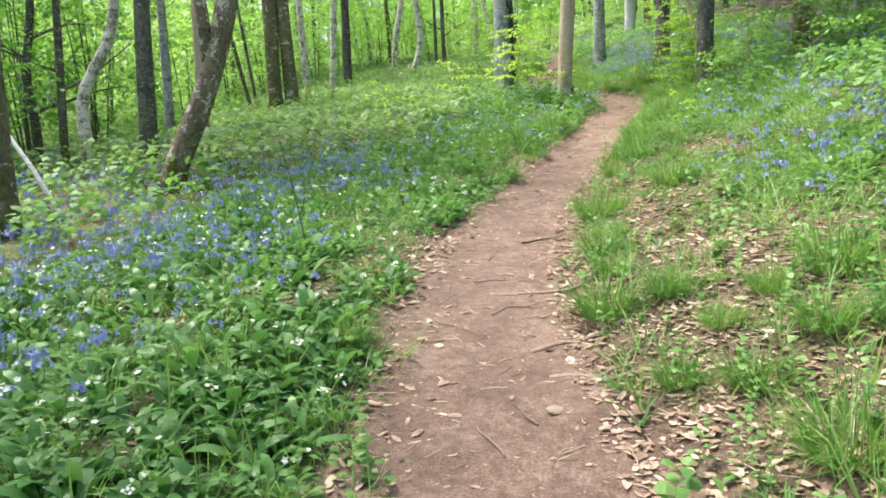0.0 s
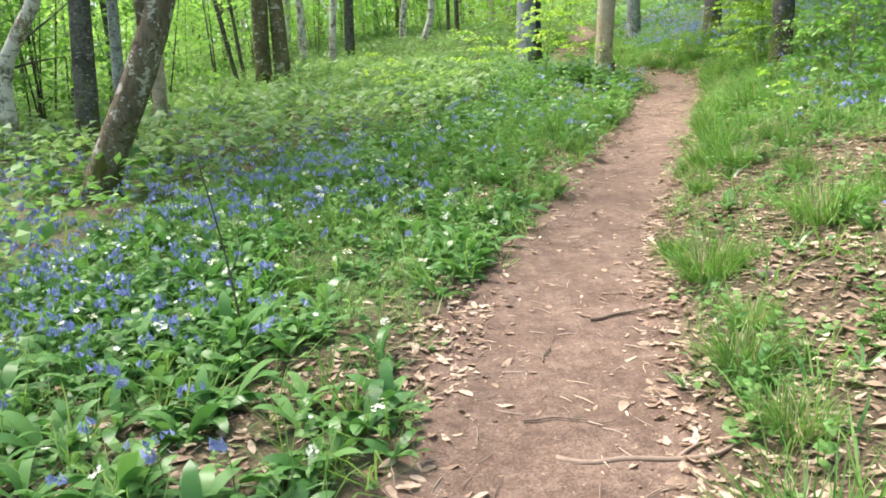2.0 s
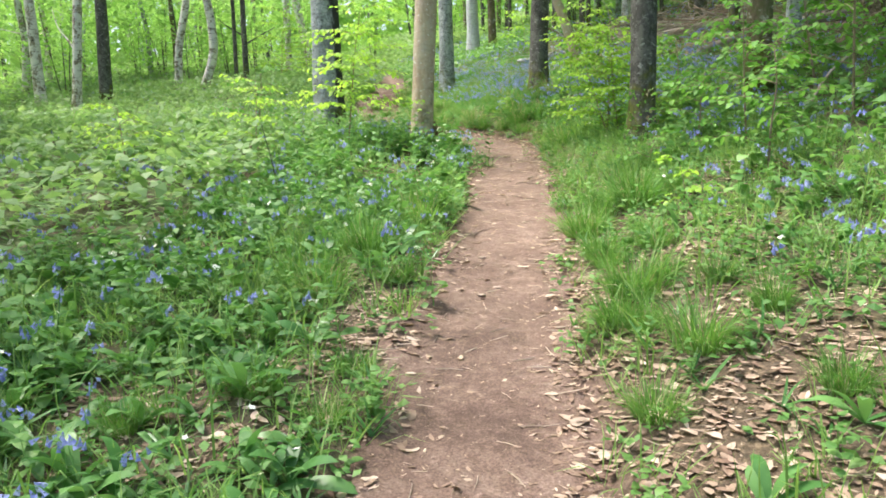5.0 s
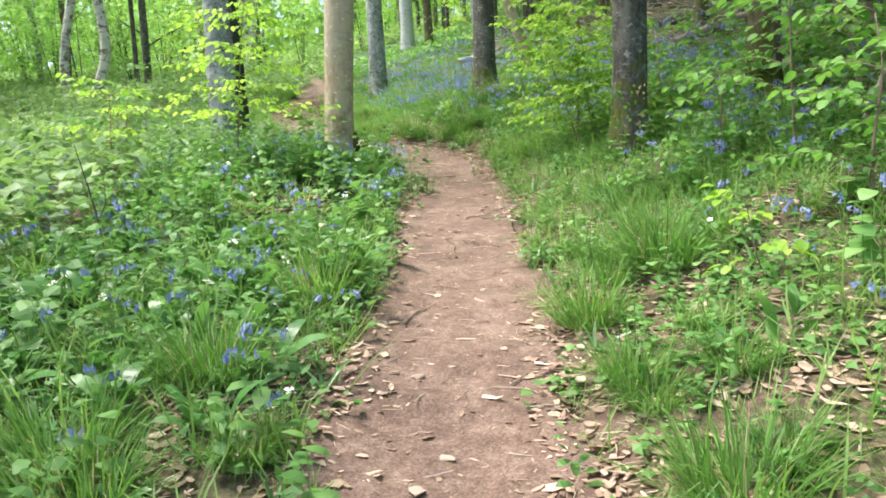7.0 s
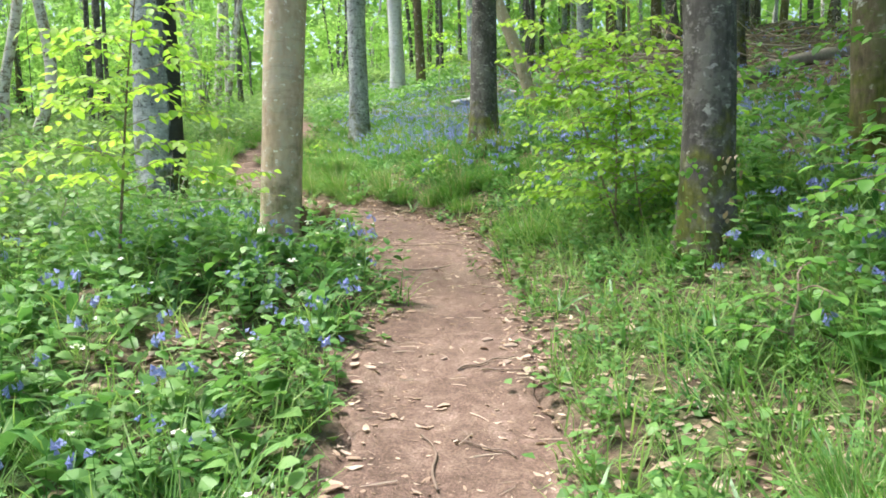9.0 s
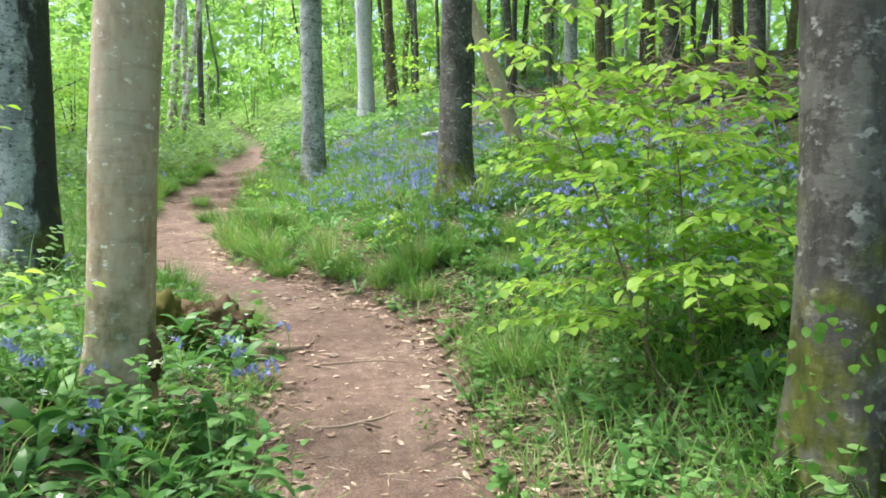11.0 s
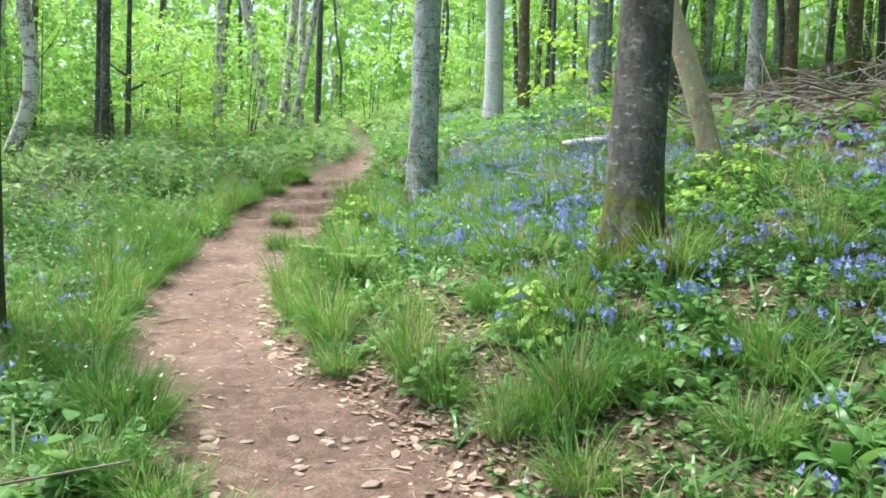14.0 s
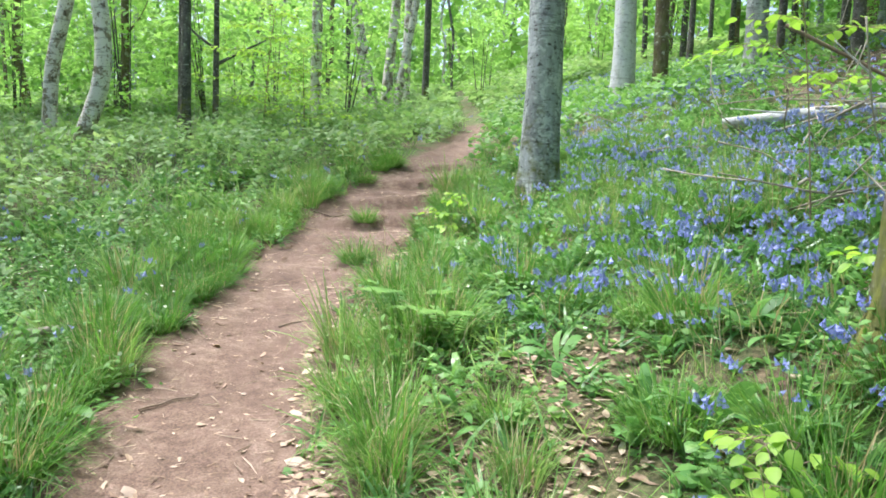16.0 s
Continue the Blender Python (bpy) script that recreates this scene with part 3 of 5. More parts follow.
tree("beech_tree", 12.1, 27.4, 0.16, 13, "bark_grey", "greenish grey beech on the bank", 25, sprays=150, crown_from=5.5, spread=3.6)
tree("young_tree", 0.5, 30.2, 0.09, 11, "bark_dark", "thin dark straight young tree", 26)
tree("young_tree", 0.2, 31.0, 0.07, 11, "bark_dark", "thin dark straight young tree", 27)
tree("young_tree", 0.5, 32.2, 0.06, 8, "bark_dark", "thin dark young tree with forked branches", 28, low=((1.3, 0.5, 1.3, 0.035), (1.7, 2.7, 1.4, 0.035)))
tree("birch_tree", 2.1, 35.0, 0.13, 13, "bark_birch", "birch with white and dark bark", 29)
tree("birch_tree", 3.3, 38.6, 0.18, 13, "bark_birch", "leaning multi-stemmed birch clump", 30, lean=(-0.2, 0), stems=((0.3, 0.2, 0.15, (0.08, 0), ()), (0.6, 0, 0.12, (0.16, 0), ())))
tree("birch_tree", 4.2, 41.0, 0.14, 13, "bark_birch", "straight birch beside the path", 31)
tree("young_tree", 4.9, 44.0, 0.13, 13, "bark_dark", "dark straight young tree", 32)


# trees added up the bank; their dense crowns darken the slope below
for k, (bx, by, br) in enumerate(((9.2, 12.0, 0.14), (11.8, 15.2, 0.16), (14.2, 18.5, 0.15), (13.4, 25.5, 0.13), (15.5, 29, 0.15), (9.6, 17.0, 0.13), (11.2, 20.8, 0.12))):
    tree("beech_tree", bx, by, br, 13, ("bark_dark", "bark_moss", "bark_grey")[k % 3], "woodland tree added on the bank above for its shade", 60 + k, lean=(0.02 * (k % 3 - 1), 0), crown_from=4.4, sprays=320 if by < 21 else 180, leaves=13, leaf=0.26, spread=4.3, limbs=5)
# two added oaks, never in view, whose crowns shade the first metres
for k, (bx, by) in enumerate(((-6.4, 4.9), (-5.0, 1.6))):
    tree("oak_tree", bx, by, 0.17, 13, "bark_moss", "added oak out of view, its leafy crown shading the path's start", 80 + k, crown_from=5.5, sprays=170, leaves=13, leaf=0.2, spread=3.6, limbs=5)


def bank_wood():
    """Close dark stems on the upper bank, with crowns high above."""
    r = np.random.default_rng(88)
    kinds = []
    spots = []
    while len(spots) < 34:
        x, y = r.uniform(9.5, 24), r.uniform(27, 48)
        if 6.5 < x - 0.12 * y < 20 and all((x - a) ** 2 + (y - b) ** 2 > 1.6 for a, b in spots + [(10.0, 29.6), (12.1, 27.4), (13.4, 25.5), (15.5, 29)]):
            spots.append((x, y))
    for k in range(4):
        x, y = spots[k]
        kinds.append(tree("woodland_tree", x, y, (0.1, 0.14, 0.085, 0.12)[k], 13, ("bark_dark", "bark_moss", "bark_dark", "bark_grey")[k], "straight dark stem in close woodland on the bank", 180 + k, lean=(r.normal(0, 0.03), 0), bends=((2, 0, 0), (5, r.normal(0, 0.2), 0)), limbs=3, crown_from=5, sprays=130, leaves=12, leaf=0.22, spread=2.6, sides=10, group="close stems on the bank"))
    for x, y in spots[4:]:
        copy_thing(kinds[int(r.integers(4))], pose(x, y, float(land(x, y)) - 0.1, 0, 0, r.uniform(0, 360)))


bank_wood()


# the wood further off: a few kinds, repeated with turns of their own
def far_wood():
    rng = np.random.default_rng(77)
    kinds = []
    looks = (("bark_dark", "dark slim woodland tree with fresh spring leaves"), ("bark_birch", "slim birch with fresh spring leaves"),
             ("bark_grey", "grey young beech with fresh spring leaves"), ("bark_moss", "mossy woodland tree with fresh spring leaves"),
             ("bark_dark", "dark slim woodland tree with fresh spring leaves"), ("bark_moss", "brown woodland tree with fresh spring leaves"))
    spots = []
    near = [(-4.2, 20), (5.6, 25), (8, 30.4), (6.1, 20), (-.75, 29), (9.1, 31.6), (10, 29.6), (12.1, 27.4), (1.8, 16.8), (2.1, 35), (3.3, 38.6)]
    while len(spots) < 190:
        y = 15 + 85 * rng.uniform(0, 1) ** 1.25
        x = rng.uniform(-1, 1) * (10 + y * 0.62) + 2 + y * 0.06
        gap = path_x(y)
        if y < 44 and (-3.6 if y > 36 else -7) < x - gap < 9 - 0.06 * y:
            continue
        if y < 27 and (x < gap and x > -6.5 or x > gap and x < 11):
            continue
        if all((x - a) ** 2 + (y - b) ** 2 > 2.2 for a, b in spots + near):
            spots.append((x, y))
    looks = looks + looks
    for k, (mat, label) in enumerate(looks):
        x, y = spots[k]
        kinds.append(tree("woodland_tree", x, y, rng.uniform(0.075, 0.15), rng.uniform(9, 13), mat, label, 100 + k, lean=(rng.normal(0, 0.04), rng.normal(0, 0.04)),
                          bends=((0.8, 0, 0), (1.8, rng.normal(0, 0.16), 0), (3.2, rng.normal(0, 0.3), 0), (5, rng.normal(0, 0.4), 0), (8, rng.normal(0, 0.6), 0)), limbs=2, low=((rng.uniform(1.6, 3), rng.uniform(0, 6.28), 1.5, 0.025),), crown_from=2.6, sprays=84, leaves=12, leaf=0.225, spread=3.0, sides=10, group="far woodland trees"))
    for k in range(len(looks), len(spots)):
        x, y = spots[k]
        ob = copy_thing(kinds[int(rng.integers(len(kinds)))], pose(x, y, float(land(x, y)) - 0.1, 0, 0, rng.uniform(0, 360)))
    return spots


SPOTS = far_wood()


# ---- undergrowth further off ----
def bush(name, x, y, label, seed, height=3.0, stems=3, sprays=85, leaves=12, leaf=0.15, spread=1.5, low=0.4, mat="bark_dark", leafmat="canopy_leaf", group="understorey bushes"):
    """A many-stemmed hazel or young beech with layered foliage down to knee height."""
    rng = np.random.default_rng(seed)
    e = base(name, x, y, label, "bush", group)
    for k in range(stems):
        a, q = rng.uniform(0, 6.283), rng.uniform(0.1, 0.35)
        P = bent([(0.08 * math.cos(a), 0.08 * math.sin(a), -0.1), (q * math.cos(a), q * math.sin(a), height * 0.35), (2.0 * q * math.cos(a), 2.0 * q * math.sin(a), height * rng.uniform(0.7, 1))], 12)
        v, f = tube(P, np.linspace(0.022, 0.006, 12), 6, 0, 0.05, seed + k)
        under(e, "stem", raw_mesh("stem", v, f, M[mat]))
    z = low + (height + 0.3 - low) * rng.uniform(0, 1, sprays)
    a, q = rng.uniform(0, 6.283, sprays), spread * np.sqrt(rng.uniform(0.02, 1, sprays)) * np.clip(1.2 - 0.6 * z / height, 0.4, 1)
    v, f = spray_leaves(rng, np.stack([q * np.cos(a), q * np.sin(a), z], 1), leaves, 0.42, leaf)
    under(e, "foliage", raw_mesh("foliage", v, f, M[leafmat], False))
    return e


def understorey():
    rng = np.random.default_rng(5)
    kinds = [bush("hazel_bush", -7.2, 15.5, "hazel bush with fresh bright green leaves", 301, 3.2),
             bush("beech_bush", -6.5, 24, "young beech with layered bright green leaves", 302, 4.2, 3, 110, 12, 0.15, 1.9),
             bush("hazel_bush", -1.2, 37, "hazel bush with fresh bright green leaves", 303, 3.0, 4, 95)]
    spots = [(-9, 13), (-8.5, 18.5), (-7.6, 20.5), (-10.5, 22), (-7, 28), (-9.5, 27), (-4.8, 30), (-6.4, 33), (-2, 34.5), (-11, 16), (-5.4, 17.2), (-9, 31),
             (0, 39), (1.6, 43), (-3, 41), (-6, 40), (6.4, 43.5), (9, 41), (12, 39), (14.5, 36), (-12, 34), (3.6, 48), (8, 48), (12, 46), (-8, 46), (-1, 47),
             (11.5, 17.5), (13.5, 14.5), (14.5, 20), (10.2, 13.2), (19, 33), (17.5, 38), (8.8, 11.2), (-13, 25), (-14, 19), (-1.3, 33.2), (0.9, 36.4), (-0.2, 33.6), (2.7, 33.8), (-4.2, 33.8), (4.2, 45.5), (-3.4, 37), (-7.5, 36), (-5.5, 27.2), (-8, 24.5)]
    for x, y in spots:
        x, y = x + rng.normal(0, 0.3), y + rng.normal(0, 0.3)
        copy_thing(kinds[int(rng.integers(3))], pose(x, y, float(land(x, y)), 0, 0, rng.uniform(0, 360)))


understorey()
for k, (bx, by, bh) in enumerate(((-7.4, 13.6, 4.2), (-6.9, 15.4, 4.6), (-8.8, 14.6, 5.0), (-8.2, 11.6, 3.6), (-9.8, 18.0, 5.0))):
    bush("hazel_bush", bx, by, "shady hazel with dark crooked stems and green leaves", 320 + k, bh, 5, 120, 12, 0.15, 1.9, 0.9, "bark_dark", "hazel_leaf")


def far_leaves():
    """The closed wall of leaves where the wood fades out of sight."""
    rng = np.random.default_rng(9)
    n = 42000
    a = rng.uniform(-1.35, 1.35, n)
    r = rng.uniform(56, 120, n)
    x, y = 4 + r * np.sin(a), 10 + r * np.cos(a)
    z = land(x, np.minimum(y, 120)) + 26 * rng.uniform(0, 1, n) ** 1.3
    p = np.stack([x, y, z], 1)
    far = strew(SIMPLE_LEAF, p, turn(rng.uniform(0, 6.28, n), rng.normal(0, 0.7, n), rng.normal(0, 0.7, n)), rng.uniform(0.9, 1.9, n))
    n = 5000
    a, r = rng.uniform(1.35, 4.93, n), rng.uniform(28, 60, n)
    x, y = r * np.sin(a), r * np.cos(a)
    p = np.stack([x, y, land(x, y) + 16 * rng.uniform(0, 1, n)], 1)
    behind = strew(SIMPLE_LEAF, p, turn(rng.uniform(0, 6.28, n), rng.normal(0, 0.7, n), rng.normal(0, 0.7, n)), rng.uniform(0.9, 1.9, n))
    stuff("far_foliage", joined(far, behind), M["canopy_leaf"], "hazy wall of fresh green woodland foliage", "foliage", False)


far_leaves()


# ---- plants of the woodland floor ----
RNG = np.random.default_rng(21)


def spread_points(x0, x1, y0, y1, per_m2, density):
    """Random places where density(x, y, d, e) lets them stand; d: sideways from the path, e: from its edge."""
    n = int((x1 - x0) * (y1 - y0) * per_m2)
    x, y = RNG.uniform(x0, x1, n), RNG.uniform(y0, y1, n)
    d = x - path_x(y)
    e = np.abs(d) - path_w(y)
    ok = RNG.uniform(0, 1, n) < density(x, y, d, e)
    return np.stack([x[ok], y[ok], floor_z(x[ok], y[ok])], 1)


def soft(v, a, b): return np.clip((v - a) / (b - a), 0, 1)


def edge_wobble(x, y): return 0.12 * waves(x, y, 3.1, 40) + 0.07 * waves(x, y, 9, 41)


def bare(x, y, d, e):
    """1 on the strip of leaf litter beside the path, 0 where plants close over."""
    right = (d > 0) * (1 - soft(y, 16.3, 17.5)) * (1 - soft(e + 0.6 * waves(x, y, 1.4, 42), 1.1, 2.3)) * np.where(y < 9.5, 0.95, np.where(y < 12, 0.7, 0.5 * soft(waves(x, y, 2.4, 49), -0.5, 0.4)))
    right = np.maximum(right, (d > 0) * soft(y, 16.5, 17.5) * np.maximum(0.8 * (1 - soft(e + 0.4 * waves(x, y, 2.3, 46), 0.4, 1.1)) * np.where(y < 20.5, 1, 0.7), 0.7 * soft(waves(x, y, 2.1, 50), 0.3, 0.6) * (e < 2.2)))
    left = (d < 0) * soft(waves(x, y, 1.9, 43), 0.45, 0.8) * (1 - soft(e, 1.5, 3)) * 0.7 * (y < 20)
    gap = np.exp(-((x - 1.15) ** 2 + (y - 10.5) ** 2) / 0.12) + np.exp(-((x - 0.9) ** 2 + (y - 9.9) ** 2) / 0.08)
    return np.clip(right + left + gap, 0, 1)


def brown(x, y, d):
    """1 on the leaf-strewn floor with few plants, up the bank beyond the bluebells."""
    return soft(d + 0.5 * waves(x, y, 0.9, 60), 5.2, 6.3) * soft(y, 13.5, 16.5) * (1 - soft(y, 33, 38))


def green(x, y, d, e):
    stumps = np.exp(-((x - 2.95) ** 2 + (y - 17.5) ** 2) / 0.14) + np.exp(-((x - 3.42) ** 2 + (y - 17.9) ** 2) / 0.1)
    return soft(e + edge_wobble(x, y), -0.03, 0.2) * (1 - 0.93 * bare(x, y, d, e)) * (1 - np.minimum(1, stumps)) * (1 - 0.93 * brown(x, y, d))


def garlic_ground(x, y, d, e):
    left = np.where(y < 7.5, 1.0, np.where(y < 10, 0.8, np.where(y < 18, 0.4, 0.15))) * soft(waves(x, y, 1.6, 44), -1.1, 0.0)
    return green(x, y, d, e) * soft(e, 0.08, 0.3) * np.where(d < 0, left, np.where(y > 16.5, 0.22, 0.1) * soft(waves(x, y, 1.6, 44), -0.6, 0.3))


def bell_ground(x, y, d, e):
    left = np.where(y < 11, soft(e, 0.4, 1.8), np.where(y < 17, 0.35, 0.12)) * soft(y + 0.6 * e, 3.6, 6.0) * (0.25 + 0.75 * soft(waves(x, y, 1.3, 47), -0.8, 0.3))
    left = 0.8 * left * np.where((y < 14) & (x < -1.5), 1.5, 1)
    right = np.where(y < 16.5, 0.5 * soft(e, 0.8, 2.0), 1.0 * soft(e, 0.6, 1.9)) * soft(waves(x, y, 1.2, 45), -1.1, -0.1)
    thin = np.where(d < 5, 1, 0.75)
    return np.clip(np.where(d < 0, left, right * thin), 0, 1) * np.maximum(green(x, y, d, e), 0.12 * brown(x, y, d))


def grass_ground(x, y, d, e):
    clumps = np.where((d < 0) & (y > 17.5), 0.25 + 1.1 * soft(waves(x, y, 3.2, 51), -0.3, 0.6), 1.0)
    return clumps * green(x, y, d, e) * np.where(d < 0, np.where(y < 8, 0.4, np.where(y < 13, 0.7, np.where(y < 18, 0.4, 1.0))), np.where(y < 12, 0.6, 1.0)) + 0.12 * bare(x, y, d, e) * (e > 0.05)


def herb_ground(x, y, d, e):
    near = np.where(y < 8, 0.2, np.where(y < 10.5, 0.5, np.where(y < 18, 1.0, 0.55)))
    return green(x, y, d, e) * np.where(d < 0, near, np.where(y < 12, 0.8, np.where(y < 16.5, 0.75, 0.35 + 0.5 * soft(waves(x, y, 1.5, 61), 0.1, 0.5)))) + 0.1 * bare(x, y, d, e) * (e > 0.1)


def herb_plant(seed, tall, leaf, pairs):
    """One leafy shoot: a stem with leaves in pairs, larger below."""
    r = np.random.default_rng(seed)
    one = ribbon(1, (0.62, 0.42, 0.5, 0.34, 0.7)[seed % 5], 0.7, 0.5, 3, 0.25, "oval")
    n = pairs * 2
    z = np.repeat(np.linspace(0.25, 1, pairs), 2) * tall
    yaw = np.repeat(np.arange(pairs) * 1.57 + r.uniform(0, 3), 2) + np.tile([0, np.pi], pairs) + r.normal(0, 0.3, n)
    pos = np.stack([0.02 * np.sin(yaw), 0.02 * np.cos(yaw), z], 1)
    lv = strew(one, pos, turn(yaw, r.normal(-0.05, 0.3, n), r.normal(0, 0.2, n)), leaf * np.linspace(1.15, 0.7, n))
    stem = (np.array([(-.003, 0, 0), (.003, 0, 0), (0, .002, tall)]), np.array([(0, 1, 2)]))
    return joined(lv, stem)


def bell_plant(seed, bells=8, detail=True):
    """One bluebell: a stalk nodding at the tip, with bells hung along its last third."""
    r = np.random.default_rng(seed)
    H = 0.3
    t = np.linspace(0, 1, 7)
    bow = 0.1 * t ** 3.5
    stalk = np.stack([bow, 0 * t, H * (t - 0.2 * t ** 5)], 1)
    cone_v = np.array([(0, 0, 0), (.006, 0, -.016), (-.003, .0055, -.016), (-.003, -.0055, -.016), (.011, 0, -.03), (-.0055, .0095, -.03), (-.0055, -.0095, -.03)])
    cone_f = np.array([(0, 1, 2), (0, 2, 3), (0, 3, 1), (1, 4, 5), (2, 5, 6), (3, 6, 4)])
    if not detail:
        cone_v, cone_f = np.array([(0, 0, 0), (.011, 0, -.034), (-.0055, .0095, -.034), (-.0055, -.0095, -.034)]), np.array([(0, 1, 2), (0, 2, 3), (0, 3, 1)])
    u = np.linspace(0.74, 1.0, bells)
    p = np.stack([np.interp(u, t, stalk[:, 0]), 0 * u, np.interp(u, t, stalk[:, 2])], 1)
    yaw = r.uniform(0, 6.28, bells)
    p[:, 0] += 0.017 * np.cos(yaw)
    p[:, 1] += 0.017 * np.sin(yaw)
    flowers = strew((cone_v, cone_f), p, turn(yaw, r.normal(0, 0.35, bells), r.normal(0, 0.35, bells)), r.uniform(0.85, 1.2, bells))
    sv = np.concatenate([stalk + (0, -.0022, 0), stalk + (0, .0022, 0)])
    sf = np.array([q for i in range(6) for q in ((i, i + 7, i + 8), (i, i + 8, i + 1))])
    return flowers, (sv, sf)


def sown(templates, pts, lo, hi, tilt=0.15, face=None):
    """Strew plant templates at random turns and sizes; one pair of arrays."""
    pick = RNG.integers(len(templates), size=len(pts))
    out = []
    for k, tp in enumerate(templates):
        p = pts[pick == k]
        n = len(p)
        if n:
            out.append(strew(tp, p, turn(RNG.uniform(0, 6.283, n), RNG.normal(0, tilt, n), RNG.normal(0, tilt, n)), RNG.uniform(lo, hi, n)))
    return joined(*out)


NEAR = (-4.2, 9.2, 0.6, 27.5)


def inside(x, y, d, e): return (np.abs(d) < 3.2 + 1.6 * ((y > 17) & (d > 0)) + 1.0 * ((y < 12) & (d < 0))) & (y < 27.5) & (y > 0.6)
def outside(x, y, d, e): return 1 - inside(x, y, d, e).astype(float)


def mark_ground():
    """Where leaf litter and trodden soil lie, for the floor's material."""
    me = bpy.data.objects["ground"].data
    co = np.empty(len(me.vertices) * 3, np.float32)
    me.vertices.foreach_get("co", co)
    x, y = co.reshape(-1, 3)[:, 0].astype(float), co.reshape(-1, 3)[:, 1].astype(float)
    d = x - path_x(y)
    e = np.abs(d) - path_w(y)
    near = (np.abs(d) < 6) & (y < 36)
    for name, v in (("litter", np.maximum(bare(x, y, d, e) * near, brown(x, y, d))), ("soil", (1 - soft(e + edge_wobble(x, y), 0.08, 0.3)) * near)):
        me.attributes.new(name, "FLOAT", "POINT").data.foreach_set("value", v.astype(np.float32))


mark_ground()

# leafy shoots
shoots = [herb_plant(400 + k, t, l, p) for k, (t, l, p) in enumerate(((0.16, 0.062, 4), (0.22, 0.078, 5), (0.28, 0.07, 6), (0.12, 0.055, 4), (0.2, 0.085, 4)))]
pts = spread_points(*NEAR, 46, lambda x, y, d, e: herb_ground(x, y, d, e) * inside(x, y, d, e))
lush = (pts[:, 1] > 9.5) & (pts[:, 1] < 18.5) & ((pts[:, 0] < path_x(pts[:, 1])) | (pts[:, 0] > path_x(pts[:, 1]) + 1.6))
stuff("herb", sown(shoots, pts[~lush], 0.7, 1.25), M["herb_leaf"], "low leafy green woodland herbs beside the footpath", "herbs", False)
stuff("herb", sown(shoots, pts[lush][::2], 1.15, 1.9), M["herb_leaf"], "knee-high broad-leaved herbs and bramble shoots", "herbs", False)
def low_cover(seed, n, leaf, high):
    r = np.random.default_rng(seed)
    a, q = r.uniform(0, 6.283, n), r.uniform(0.01, 0.13, n)
    return strew(SIMPLE_LEAF, np.stack([q * np.cos(a), q * np.sin(a), high * r.uniform(0.15, 1, n)], 1), turn(a + r.normal(0, 0.8, n), r.normal(0.1, 0.3, n), r.normal(0, 0.3, n)), leaf * r.uniform(0.6, 1.2, n))


cover = [low_cover(450 + k, 8, 0.06, 0.11) for k in range(5)]
pts = spread_points(*NEAR, 55, lambda x, y, d, e: green(x, y, d, e) * inside(x, y, d, e) * np.where((d < 0) & (y < 8), 0.5, np.where((d > 0) & (y > 17), 1.15, 1)))
stuff("ground_cover", sown(cover, pts, 0.7, 1.3), M["herb_leaf"], "small green leaves covering the woodland floor", "herbs", False)
mid_shoots = [low_cover(430 + k, 8, 0.11, 0.3) for k in range(5)]
pts = spread_points(-12, 15, -6, 35, 22, lambda x, y, d, e: np.maximum(0.75 * (y > 17), 0.2 + 0.8 * herb_ground(x, y, d, e)) * outside(x, y, d, e) * (e > 0.2) * np.where(np.abs(d) < 8, 1, 0.6) * (1 - 0.9 * brown(x, y, d)))
# herbs on the left take the lighter leaf colour in place of sunlight
pale = (pts[:, 0] < path_x(pts[:, 1])) & (pts[:, 1] > 10.5)
stuff("herb", sown(mid_shoots, pts[~pale], 0.9, 1.6, 0.2), M["herb_leaf"], "carpet of woodland herbs spreading over the bank", "herbs", False)
stuff("herb", sown(mid_shoots, pts[pale], 0.9, 1.7, 0.2), M["sunlit_leaf"], "carpet of woodland herbs between the trees, coloured pale as if sunlit", "herbs", False)
far_shoot = [(np.concatenate([SIMPLE_LEAF[0] * s @ turn(np.array([a]), np.array([0.1]), np.array([b]))[0].T + (0, 0, zz) for s, a, b, zz in q]), np.concatenate([SIMPLE_LEAF[1] + 4 * i for i in range(len(q))]))
             for q in ([(0.16, 0.3, 0.2, 0.1), (0.15, 2.4, -0.2, 0.14), (0.16, 4.4, 0.3, 0.18), (0.13, 5.6, 0, 0.25)], [(0.14, 1.3, 0.2, 0.16), (0.17, 3.4, -0.3, 0.1), (0.14, 5.2, 0.1, 0.22)])]
pts = spread_points(-18, 22, 8, 48, 20, lambda x, y, d, e: 0.8 * (e > 0.3) * ((y > 33) | (x < -12) | (x > 15)) * (1 - 0.95 * brown(x, y, d)))
stuff("herb", sown(far_shoot, pts, 0.8, 1.5, 0.3), M["sunlit_leaf"], "green undergrowth under the trees further off", "herbs", False)
pts = spread_points(-32, 40, 40, 80, 6, lambda x, y, d, e: 0.9 * (e > 0.3))
stuff("herb", sown(far_shoot, pts, 1.4, 2.6, 0.3), M["sunlit_leaf"], "distant green undergrowth under the trees", "herbs", False)

# wild garlic and bluebell leaves, in rosettes
def rosette(seed, n, length, width, shape, lift=1.1, stations=4):
    r = np.random.default_rng(seed)
    one = ribbon(1, width / length, 0.75, lift, stations, 0.35, shape)
    a = np.arange(n) * 6.283 / n + r.normal(0, 0.4, n)
    return strew(one, np.zeros((n, 3)), turn(a, r.normal(0.15, 0.25, n), r.normal(0, 0.3, n)), length * r.uniform(0.7, 1.15, n))


